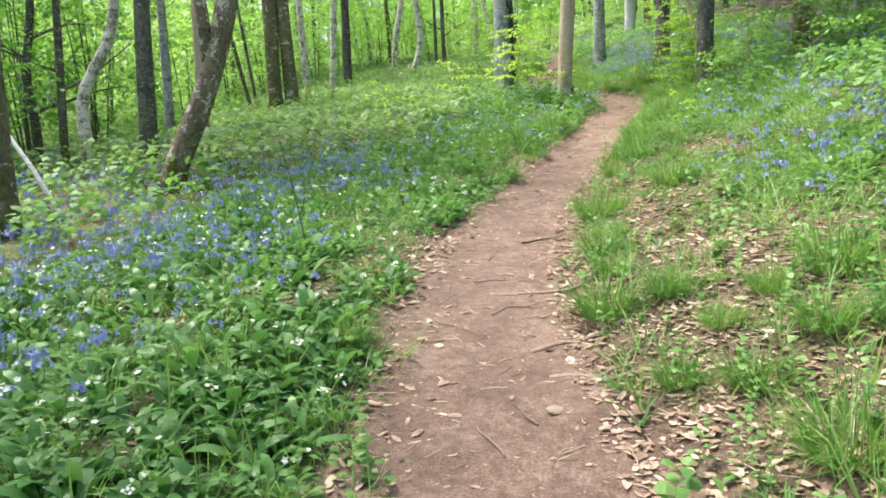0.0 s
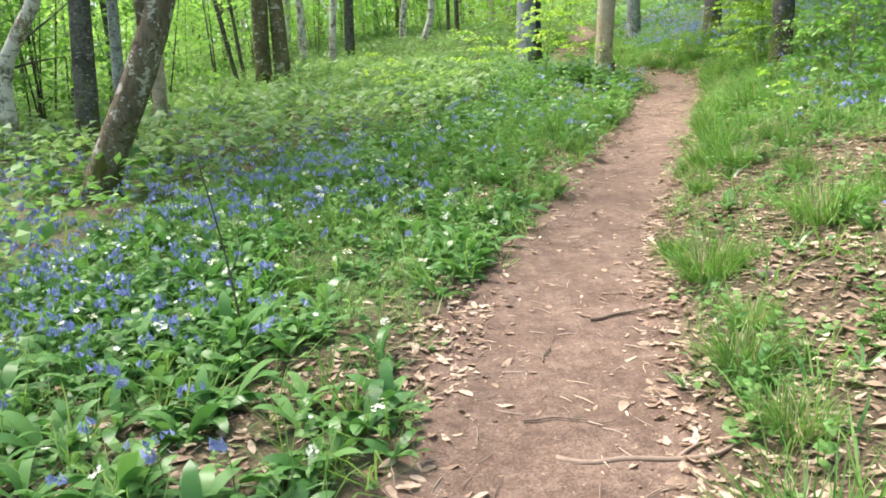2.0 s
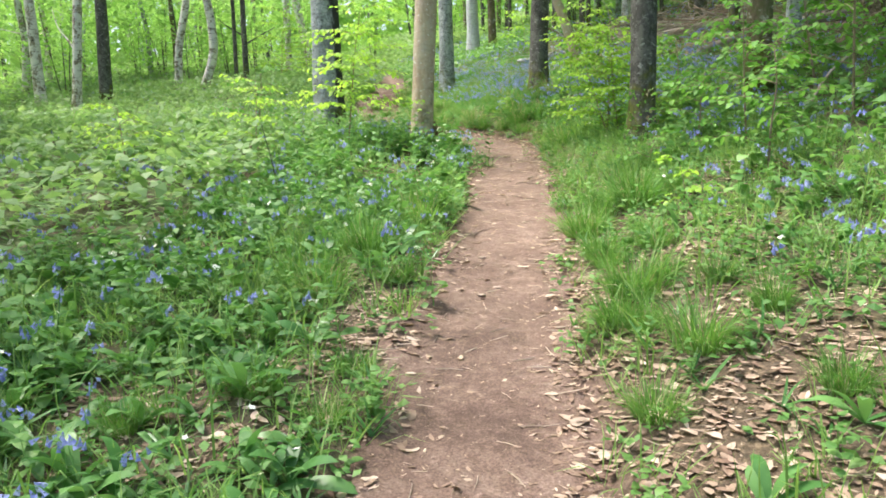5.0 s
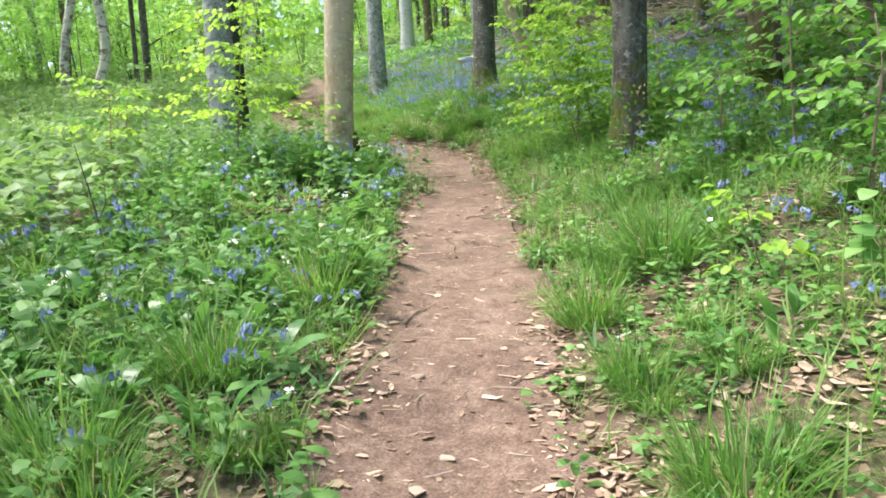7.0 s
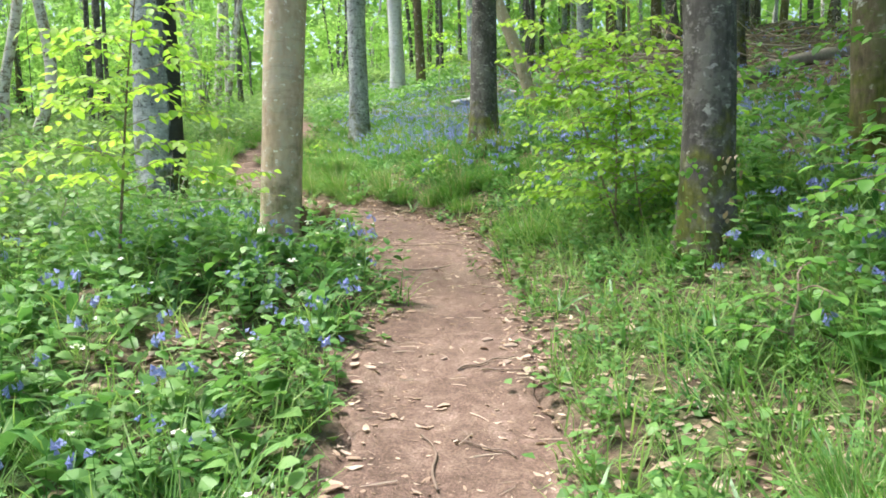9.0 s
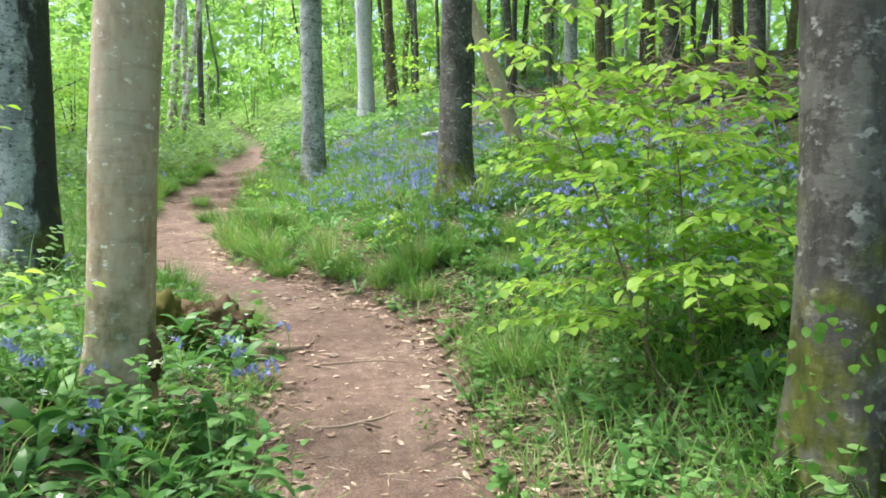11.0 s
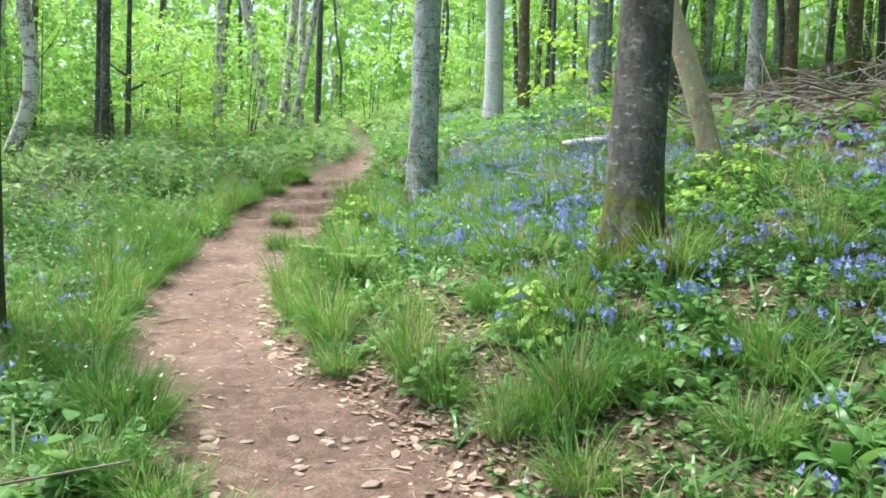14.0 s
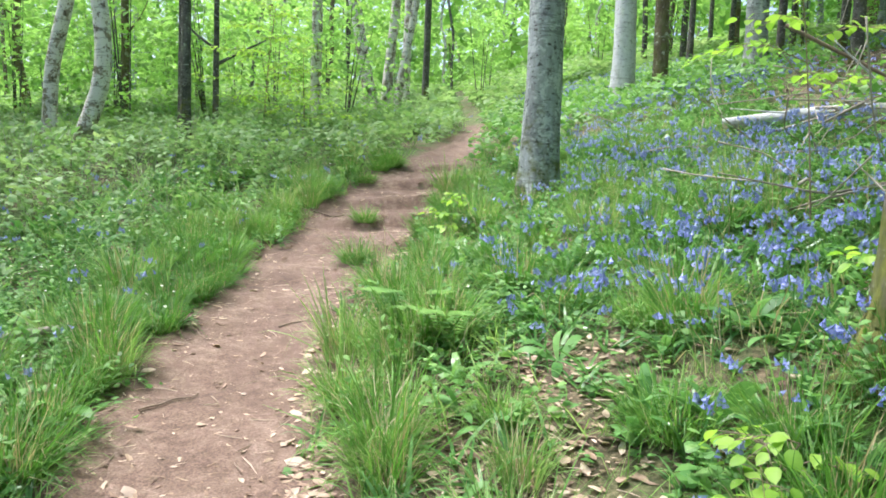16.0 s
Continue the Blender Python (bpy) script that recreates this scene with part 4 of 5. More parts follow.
garlic = [rosette(500 + k, 6 + k % 3, 0.25, 0.05, "oval", 1.25, 6) for k in range(6)]
pts = spread_points(*NEAR, 62, lambda x, y, d, e: garlic_ground(x, y, d, e) * inside(x, y, d, e))
stuff("wild_garlic", sown(garlic, pts, 0.7, 1.25), M["garlic_leaf"], "broad glossy wild garlic leaves in clumps", "wild garlic")
strap = [rosette(520 + k, 7, 0.29, 0.017, "blade", 1.3, 3) for k in range(4)]
pts = spread_points(*NEAR, 60, lambda x, y, d, e: np.maximum(bell_ground(x, y, d, e), 0.6 * grass_ground(x, y, d, e)) * inside(x, y, d, e) * np.where((d > 0) & (y > 16), 1, 0.6))
stuff("bluebell_leaves", sown(strap, pts, 0.7, 1.2), M["garlic_leaf"], "narrow strap-shaped bluebell leaves", "leaves", False)

# grass
def tuft(seed, n, length, width, radius, flop=0.5, stations=3):
    r = np.random.default_rng(seed)
    out = []
    for bend, share in ((0.35, 0.35), (0.7, 0.4), (1.05, 0.25)):
        k = int(n * share)
        one = ribbon(1, width / length, bend, 1.9, stations, 0, "blade")
        a, q = r.uniform(0, 6.283, k), radius * np.sqrt(r.uniform(0, 1, k))
        pos = np.stack([-q * np.sin(a + 0.3), q * np.cos(a + 0.3), np.zeros(k)], 1)
        out.append(strew(one, pos, turn(a + r.normal(0, 0.6, k), r.normal(flop - 0.25, 0.25, k), r.normal(0, 0.25, k)), length * r.uniform(0.55, 1.15, k)))
    return joined(*out)


tufts = [tuft(540 + k, 12, 0.25, 0.0075, 0.07, stations=2) for k in range(5)]
pts = spread_points(*NEAR, 78, lambda x, y, d, e: grass_ground(x, y, d, e) * inside(x, y, d, e))
tall = pts[:, 1] > 17.2
stuff("grass", sown(tufts, pts[tall][::3], 0.5, 1.15), M["grass"], "long green grass on the banks of the path", "grass", False)
pts = pts[~tall]
stuff("grass", sown(tufts, pts, 0.6, 1.35), M["grass"], "fine green woodland grass", "grass", False)
wide_tufts = [tuft(560 + k, 7, 0.3, 0.014, 0.12, stations=2) for k in range(4)]
pts = spread_points(-14, 18, -7, 44, 11, lambda x, y, d, e: (0.3 + 0.7 * grass_ground(x, y, d, e)) * outside(x, y, d, e) * (e > 0.2) * (1 - 0.95 * brown(x, y, d)))
stuff("grass", sown(wide_tufts, pts, 0.6, 1.2), M["grass"], "woodland grass spreading under the trees", "grass", False)

# tall pale growth under the birches: leafy shoots, grass in seed, dead stalks
tall_shoots = [herb_plant(470 + k, t, l, p) for k, (t, l, p) in enumerate(((0.42, 0.085, 6), (0.55, 0.07, 7), (0.36, 0.1, 5)))]
def wild_verge(x, y, d, e):
    side = (d < 0) * soft(e, 0.3, 1.6) * soft(y, 14.5, 19.5) * (1 - soft(y, 38, 44)) * (x > -13)
    return side * (0.35 + 0.65 * soft(waves(x, y, 1.3, 62), -0.4, 0.4))
pts = spread_points(-13, 6, 15, 42, 11, wild_verge)
# backlight is part of this pale leaf green
stuff("herb", sown(tall_shoots, pts, 0.8, 1.6, 0.25), M["sunlit_leaf"], "tall pale green undergrowth beneath the birches", "herbs", False)
seeding = [tuft(570 + k, 9, 0.5, 0.009, 0.1, 0.35, 3) for k in range(4)]
pts = spread_points(-13, 6, 15, 42, 11, wild_verge)
stuff("grass", sown(seeding, pts, 0.8, 1.5), M["sunlit_leaf"], "long pale grass in the open wood", "grass", False)
def dead_stalk(seed):
    r = np.random.default_rng(seed)
    out = []
    for k in range(4):
        a, h, w = r.uniform(0, 6.28), r.uniform(0.35, 0.75), 0.0035
        q, z0 = r.uniform(0.1, 0.3), r.uniform(0, 0.25) * (k > 0)
        top = np.array((q * math.cos(a), q * math.sin(a), h))
        out.append((np.array([(-w, 0, z0), (w, 0, z0), (0, w, z0), top]), np.array([(0, 1, 3), (1, 2, 3), (2, 0, 3)])))
    return joined(*out)
pts = spread_points(-12, 5.5, 17, 38, 7, lambda x, y, d, e: wild_verge(x, y, d, e) * soft(waves(x, y, 0.8, 63), -0.3, 0.4))
stuff("dead_stalks", sown([dead_stalk(k) for k in range(5)], pts, 0.7, 1.3, 0.2), M["stalk"], "grey-brown dead stalks of last year's growth", "stalks", False)
thatch = [tuft(575 + k, 8, 0.34, 0.006, 0.1, 0.95, 3) for k in range(4)]
pts = spread_points(3, 9, 17, 28, 16, lambda x, y, d, e: grass_ground(x, y, d, e) * (d > 0) * soft(waves(x, y, 2.2, 64), -0.2, 0.5))
stuff("dry_grass", sown(thatch, pts, 0.7, 1.2), M["dry_grass"], "bleached dry grass blades among the green", "grass", False)

# bluebells
bells = [bell_plant(580 + k, 5 + k) for k in range(4)]
pts = spread_points(*NEAR, 46, lambda x, y, d, e: bell_ground(x, y, d, e) * inside(x, y, d, e))
state = RNG.bit_generator.state
stuff("bluebells", sown([b[0] for b in bells], pts, 0.85, 1.3, 0.12), M["bluebell"], "nodding blue-violet bluebell flowers", "bluebells", False)
RNG.bit_generator.state = state
stuff("bluebell_stalks", sown([b[1] for b in bells], pts, 0.85, 1.3, 0.12), M["garlic_leaf"], "thin green bluebell stalks", "stalks", False)
plain_bells = [bell_plant(590 + k, 7, False)[0] for k in range(3)]
pts = spread_points(-14, 18, 2, 40, 30, lambda x, y, d, e: bell_ground(x, y, d, e) * outside(x, y, d, e))
stuff("bluebells", sown(plain_bells, pts, 0.8, 1.25, 0.2), M["bluebell"], "blue haze of bluebells between the trees", "bluebells", False)

# white flowers
petal = ribbon(1, 0.6, 0.4, 0.5, 2, 0, "oval")
star = strew(petal, np.zeros((5, 3)), turn(np.arange(5) * 1.257, np.zeros(5), np.zeros(5)), np.full(5, 0.016))
umbel = joined(*[(star[0] * 0.8 @ turn(np.array([k * 1.1]), np.array([0.5]), np.array([0.0]))[0].T + (0.02 * math.sin(2.4 * k) * (k > 0), 0.02 * math.cos(2.4 * k) * (k > 0), 0.01 * (k < 4)), star[1]) for k in range(8)])
pts = spread_points(*NEAR, 14, lambda x, y, d, e: green(x, y, d, e) * inside(x, y, d, e) * np.where(d < 0, np.where(y < 9, 0.8, np.where(y < 13, 0.4, np.where(y < 18, 0.7 * soft(1.6 - e, 0, 0.6), 1.0))), 0.04))
pts[:, 2] += RNG.uniform(0.16, 0.32, len(pts))
far_side = pts[:, 1] > 16.5
stuff("white_flowers", sown([star, star], pts[far_side], 0.6, 1.0, 0.4), M["white_petal"], "tiny white stitchwort flowers on the verge", "flowers", False)
pts = pts[~far_side]
stuff("white_flowers", sown([star, umbel, star], pts, 0.8, 1.4, 0.4), M["white_petal"], "small white woodland flowers among the leaves", "flowers", False)

# dead leaves, crumbs and pebbles
def dead_leaf(seed, wide, torn):
    """A dry beech leaf: uneven torn outline, slightly cockled."""
    r = np.random.default_rng(seed)
    a = np.linspace(0, 6.283, 7, endpoint=False)
    q = (0.5 + r.normal(0, torn, 7)) * (1 + 0.25 * (np.arange(7) == 0))
    rim = np.stack([q * np.cos(a), wide * q * np.sin(a), r.normal(0.03, 0.045, 7)], 1)
    return np.concatenate([[(0, 0, 0.02)], rim]), np.array([(0, i + 1, (i + 1) % 7 + 1) for i in range(7)])


curl = [dead_leaf(640 + k, w, q) for k, (w, q) in enumerate(((0.62, 0.03), (0.5, 0.07), (0.7, 0.1), (0.38, 0.08), (0.55, 0.12), (0.3, 0.05)))]
def strewn_litter(pts, lo, hi, tilt):
    """Many crumbs, few whole leaves."""
    out, pick = [], RNG.integers(len(curl), size=len(pts))
    for k, tp in enumerate(curl):
        p = pts[pick == k]
        n = len(p)
        out.append(strew(tp, p, turn(RNG.uniform(0, 6.283, n), RNG.normal(0, tilt, n), RNG.normal(0, tilt, n)), lo + (hi - lo) * RNG.uniform(0, 1, n) ** 1.9))
    return joined(*out)


pts = spread_points(*NEAR, 760, lambda x, y, d, e: inside(x, y, d, e) * (np.clip(bare(x, y, d, e) * (e > -0.12) + 0.05 * (e > 0) + 0.16 * soft(e, -0.35, 0.05) * (e < 0.4), 0, 1) + 0.025))
d_ = np.abs(pts[:, 0] - path_x(pts[:, 1])) - path_w(pts[:, 1])
pts[:, 2] += 0.003 + 0.012 * (d_ > 0) * RNG.uniform(0, 1, len(pts))
stuff("leaf_litter", strewn_litter(pts, 0.018, 0.085, 0.13), M["litter"], "dry tan beech leaves lying on the ground", "leaf litter", False)
pts = spread_points(-1, 6, 0.5, 30, 150, lambda x, y, d, e: (e < 0.1) * (0.25 + 0.75 * soft(waves(x, y, 3.5, 48) + 2 * soft(e, -0.4, 0), -0.6, 1)))
pts[:, 2] += 0.002
stuff("leaf_fragments", strewn_litter(pts, 0.01, 0.05, 0.12), M["litter"], "broken bits of dry leaf trodden into the path", "leaf litter", False)
chip = (np.array([(-.5, -.35, 0), (.5, -.4, 0), (.45, .4, 0), (-.4, .35, 0), (-.3, -.2, .3), (.32, -.25, .35), (.28, .2, .28), (-.25, .2, .33)]), np.array([(4, 5, 6), (4, 6, 7), (0, 1, 5), (0, 5, 4), (1, 2, 6), (1, 6, 5), (2, 3, 7), (2, 7, 6), (3, 0, 4), (3, 4, 7)]))
pts = spread_points(-1, 6, 0.5, 30, 260, lambda x, y, d, e: (e < 0.15) * (0.3 + 0.7 * soft(e, -0.35, 0.0)))
pts[:, 2] -= 0.004
size = RNG.uniform(0.004, 0.015, (len(pts), 1)) * np.stack([RNG.uniform(0.6, 1.6, len(pts)), np.ones(len(pts)), np.ones(len(pts))], 1)
stuff("pebbles", strew(chip, pts, turn(RNG.uniform(0, 6.28, len(pts)), RNG.normal(0, 0.2, len(pts)), RNG.normal(0, 0.2, len(pts))), size), M["stone"], "small pebbles and crumbs on the trodden earth", "pebbles", False)

pts = spread_points(6, 20, 13, 34, 45, lambda x, y, d, e: brown(x, y, d))
pts[:, 2] += 0.012
stuff("leaf_litter", strewn_litter(pts, 0.05, 0.16, 0.3), M["old_litter"], "brown dead leaves covering the floor of the bank", "leaf litter", False)
splint = (np.array([(-.5, -.018, 0), (-.5, .018, 0), (-.5, 0, .03), (.02, .02, .01), (.02, .06, .01), (.02, .04, .045), (.5, -.01, 0), (.5, .01, 0), (.5, 0, .015)]), np.array([(0, 3, 5), (0, 5, 2), (1, 2, 5), (1, 5, 4), (3, 6, 8), (3, 8, 5), (4, 5, 8), (4, 8, 7)]))
pts = spread_points(-2, 7, 0.5, 29, 75, lambda x, y, d, e: np.where(e < 0.1, 0.3 + 0.3 * soft(e, -0.5, 0), 0.0) + 0.9 * bare(x, y, d, e) * (np.abs(d) < 3.2) * (e > 0))
pts[:, 2] += 0.006
stuff("twig_litter", sown([splint, splint], pts, 0.03, 0.15, 0.1), M["straw"], "thin straws and twig bits strewn on the ground", "twig litter", False)


# ---- grass tussocks ----
def tussocks():
    kinds = []
    for k in range(6):
        e = new("grass_tussock")
        tagged(e, "dense green tussock of woodland grass", "grass", "grass tussocks")
        v, f = tuft(700 + k, 330, 0.36, 0.008, 0.15, 0.5, 3)
        under(e, "grass_clump", raw_mesh("grass_clump", v, f, M["tussock_grass"], False))["kind"] = "stuff"
        v, f = tuft(720 + k, 70 if k % 3 == 0 else 34, 0.28, 0.005, 0.14, 0.95, 4)
        under(e, "dry_grass_clump", raw_mesh("dry_grass_clump", v, f, M["dry_grass"], False), "dry straw-coloured blades")["kind"] = "stuff"
        kinds.append(e)
    spots = [(1.49, 6.79), (0.93, 4.5), (2.69, 9.94), (2.24, 6.99), (2.2, 4.0), (1.49, 2.56), (1.14, 3.46), (1.43, 3.25), (1.85, 3.44), (1.5, 3.85), (2.64, 7.3), (-.59, 4.4),
             (.86, 10.8), (1.9, 12.4), (2.51, 9.0), (3.68, 11.7), (2.75, 10.6), (2.1, 12.75), (1.3, 11.5), (1.4, 10.9), (3.0, 11.5), (3.8, 11.9), (2.8, 10.8), (3.15, 10.5), (2.9, 10.0), (.82, 11.1),
             (4.6, 19.1), (4.95, 18.1), (5.06, 18.5), (6.1, 18.3), (3.78, 25.7), (3.8, 24.1), (4.4, 23.3), (4.65, 19.3), (5.06, 18.6), (4.1, 19.75), (4.05, 20.3), (4.3, 22.3), (3.9, 21.7), (4.65, 20.4), (2.6, 21.1), (2.4, 22.0), (2.75, 23.2), (1.7, 23.2),
             (0.5, 10.6), (1.17, 5.67), (1.44, 6.07), (1.23, 5.12), (1.98, 8.67), (2.34, 9.68), (1.41, 4.41), (2.41, 20.4), (2.68, 24.2), (1.81, 24.5), (4.9, 16.3), (4.5, 25.0)]
    r = np.random.default_rng(31)
    for k, (x, y) in enumerate(spots):
        x += 0.1 if 0 < x - path_x(y) < path_w(y) + 0.3 and y < 23 else 0.0
        m = pose(x, y, float(land(x, y)) - 0.012, 0, 0, r.uniform(0, 360))
        if k < 6:
            kinds[k].matrix_world = m
        else:
            copy_thing(kinds[int(r.integers(6))], m).scale = (r.uniform(0.55, 0.8) if y < 11 and k not in (12, 14) else r.uniform(0.6, 0.85) if y > 17 else r.uniform(0.8, 1.15),) * 3
    # smaller ones along the verge
    for k in range(130):
        y = r.uniform(1.5, 27) if k < 70 else r.uniform(17.5, 28.5)
        side = r.choice((-1, 1)) if k < 100 else -1
        out = r.uniform(0.02, 0.3) if k > 105 else r.uniform(0.1, 1.3 if y < 17 else 2.6)
        x = float(path_x(y) + side * (path_w(y) + out))
        c = copy_thing(kinds[int(r.integers(6))], pose(x, y, float(land(x, y)) - 0.01, 0, 0, r.uniform(0, 360)))
        c.scale = (0.5, 0.5, r.uniform(0.45, 0.7)) if y < 17 else (0.85, 0.85, r.uniform(0.65, 1.0))


tussocks()


def bank_tussocks():
    """Long arching clumps on the bank above the path."""
    r = np.random.default_rng(37)
    kinds = []
    for k in range(5):
        e = new("grass_tussock")
        tagged(e, "long arching tussock of woodland grass with straw at its foot", "grass", "long grass tussocks")
        v, f = tuft(740 + k, 170, 0.46, 0.0085, 0.12, 0.6, 4)
        under(e, "grass_clump", raw_mesh("grass_clump", v, f, M["grass" if k % 2 else "tussock_grass"], False))["kind"] = "stuff"
        v, f = tuft(750 + k, 60, 0.36, 0.006, 0.14, 1.0, 4)
        under(e, "dry_grass_clump", raw_mesh("dry_grass_clump", v, f, M["dry_grass"], False), "dry straw-coloured blades")["kind"] = "stuff"
        kinds.append(e)
    for k in range(84):
        y = r.uniform(18.3, 27)
        x = float(path_x(y) + path_w(y)) + (0.12 + 3.2 * r.uniform(0, 1) ** 1.4)
        if k >= 48:
            y = r.uniform(19.5, 29)
            x = float(path_x(y) - path_w(y)) - r.uniform(0.1, 0.9)
        m = pose(x, y, float(land(x, y)) - 0.012, 0, 0, r.uniform(0, 360))
        if k < 5:
            kinds[k].matrix_world = m
        else:
            copy_thing(kinds[int(r.integers(5))], m).scale = (r.uniform(0.65, 1.05),) * 3


bank_tussocks()


# ---- stones, sticks and roots ----
def pebble_mesh(seed, lx, ly, lz):
    """A worn, slightly angular stone."""
    r = np.random.default_rng(seed)
    bm = bmesh.new()
    bmesh.ops.create_icosphere(bm, subdivisions=2, radius=1)
    axes = r.normal(0, 1, (9, 3))
    axes /= np.linalg.norm(axes, axis=1)[:, None]
    cut = r.uniform(0.5, 0.82, 9)
    for v in bm.verts:
        p = np.array(v.co)
        for a, c in zip(axes, cut):
            k = p @ a
            if k > c:
                p = p - a * (k - c) * 0.9
        v.co = p * (lx, ly, lz) * (1 + 0.05 * math.sin(9 * p[0] + seed) + 0.04 * math.sin(11 * p[1]))
    me = bpy.data.meshes.new("stone")
    bm.to_mesh(me)
    bm.free()
    me.materials.append(M["stone"])
    return me


STONES = [(2.17, 11.38, .05), (2.9, 12.36, .04), (2.08, 10.76, .04), (1.91, 10.57, .05), (3.82, 13.21, .05), (2.18, 11.99, .05), (3.87, 14.3, .05), (3.79, 14.47, .045),
          (3.85, 13.89, .05), (3.95, 13.77, .04), (3.69, 13.18, .04), (3.9, 13.36, .09), (3.45, 14.26, .03), (3.55, 18.92, .07), (3.71, 18.88, .05), (3.93, 18.9, .055), (4.05, 18.97, .045),
          (4.41, 18.96, .045), (1.68, 6.47, .1), (.53, 3.45, .07), (.72, 3.23, .05), (4.14, 17.26, .055), (3.96, 18.63, .05), (3.53, 18.98, .06), (3.16, 20.29, .05), (3.4, 21.26, .03), (2.2, 9.94, .05), (1.83, 8.88, .06), (4.4, 26.74, .08)]
SR = np.random.default_rng(805)
STONES += [(SR.uniform(3.45, 4.75), SR.normal(18.7, 0.22), SR.uniform(0.025, 0.065)) for _ in range(18)]
STONES += [(SR.normal(3.85, 0.12), SR.uniform(13.0, 14.6), SR.uniform(0.03, 0.08)) for _ in range(7)]
for k, (x, y, s) in enumerate(STONES):
    s *= 0.78
    r = np.random.default_rng(800 + k)
    me = pebble_mesh(k, s * r.uniform(0.9, 1.3), s * r.uniform(0.65, 1.0), s * r.uniform(0.3, 0.42))
    ob = tagged(new("stone", me), "pale buff stone half sunk in the earth" if s > 0.055 else "small pale stone on the bare earth", "stone", "loose stones on the footpath")
    ob.matrix_world = pose(x, y, float(floor_z(x, y)) + 0.004, r.uniform(-10, 10), r.uniform(-10, 10), r.uniform(0, 360))


def stick(name, x, y, length, r0, yaw, label, category, mat="twig", crook=0.12, forks=1, seed=0, lift=0.012, arch=0.0):
    """A crooked stick or root lying along the ground, with side twigs."""
    r = np.random.default_rng(seed)
    r0 *= 0.75
    z0 = float(floor_z(x, y))
    e = base(name, x, y, label, category, "", z0 - float(land(x, y)))
    c, s = math.cos(radians(yaw)), math.sin(radians(yaw))
    n = 7
    pts = []
    for i in range(n):
        u = (i / (n - 1) - 0.5) * length
        w = r.normal(0, crook * length * 0.45)
        px, py = u * c - w * s, u * s + w * c
        pts.append((px, py, float(floor_z(x + px, y + py)) - z0 + lift + arch * (1 - (2 * i / (n - 1) - 1) ** 2)))
    L = bent(pts, 16)
    v, f = tube(L, r0 * np.linspace(1, 0.45, 16), 8, 0, 0.06, seed)
    under(e, "stem", raw_mesh("stem", v, f, M[mat]))
    for k in range(forks):
        i = int(r.integers(4, 12))
        a = radians(yaw) + r.choice((-1, 1)) * r.uniform(0.5, 1.0)
        q = length * r.uniform(0.2, 0.4)
        end = L[i] + (q * math.cos(a), q * math.sin(a), 0.01)
        end[2] = float(floor_z(x + end[0], y + end[1])) - z0 + lift + 0.01
        v, f = tube(bent([L[i], (L[i] + end) / 2 + (0, 0, 0.012), end], 8), r0 * np.linspace(0.55, 0.2, 8), 6, 0, 0.06, seed + k)
        under(e, "side_twig", raw_mesh("side_twig", v, f, M[mat]))
    return e


STICKS = [(.92, 6.56, .4, .014, 20), (.45, 6.17, .3, .007, 70), (.38, 3.43, .22, .009, 120), (.19, 3.18, .3, .006, 110), (.45, 5.5, .4, .007, -10), (3.63, 14.1, .35, .009, 5), (3.04, 13.24, .4, .009, 75),
          (3.25, 13.28, .3, .006, 130), (3.53, 22.41, .3, .009, 30), (3.06, 21.13, .35, .009, 50), (3.36, 25.86, .4, .014, -20), (2.41, 12.11, .35, .006, 40), (2.69, 11.2, .3, .006, -5), (.1, 4.6, .45, .006, -40), (.55, 4.9, .5, .008, 25), (3.7, 14.0, .25, .007, -35)]
for k, (x, y, length, r0, yaw) in enumerate(STICKS):
    stick("twig", x, y, length, r0, yaw, "dry brown fallen twig on the footpath", "twig", forks=k % 3, seed=820 + k)
ROOTS = [(.72, 5.19, .75, .024, -3), (.75, 4.25, .5, .03, 15), (4.2, 17.13, .75, .014, 8), (4.05, 16.2, .6, .018, 12), (4.2, 25.44, .4, .03, 15), (3.72, 17.32, .55, .085, 25), (.85, 3.75, .6, .03, -25)]
for k, (x, y, length, r0, yaw) in enumerate(ROOTS):
    stick("tree_root", x, y, length, r0, yaw, "worn tree root crossing the footpath", "root", "root", 0.045, 1, 850 + k, -0.008, 0.01)


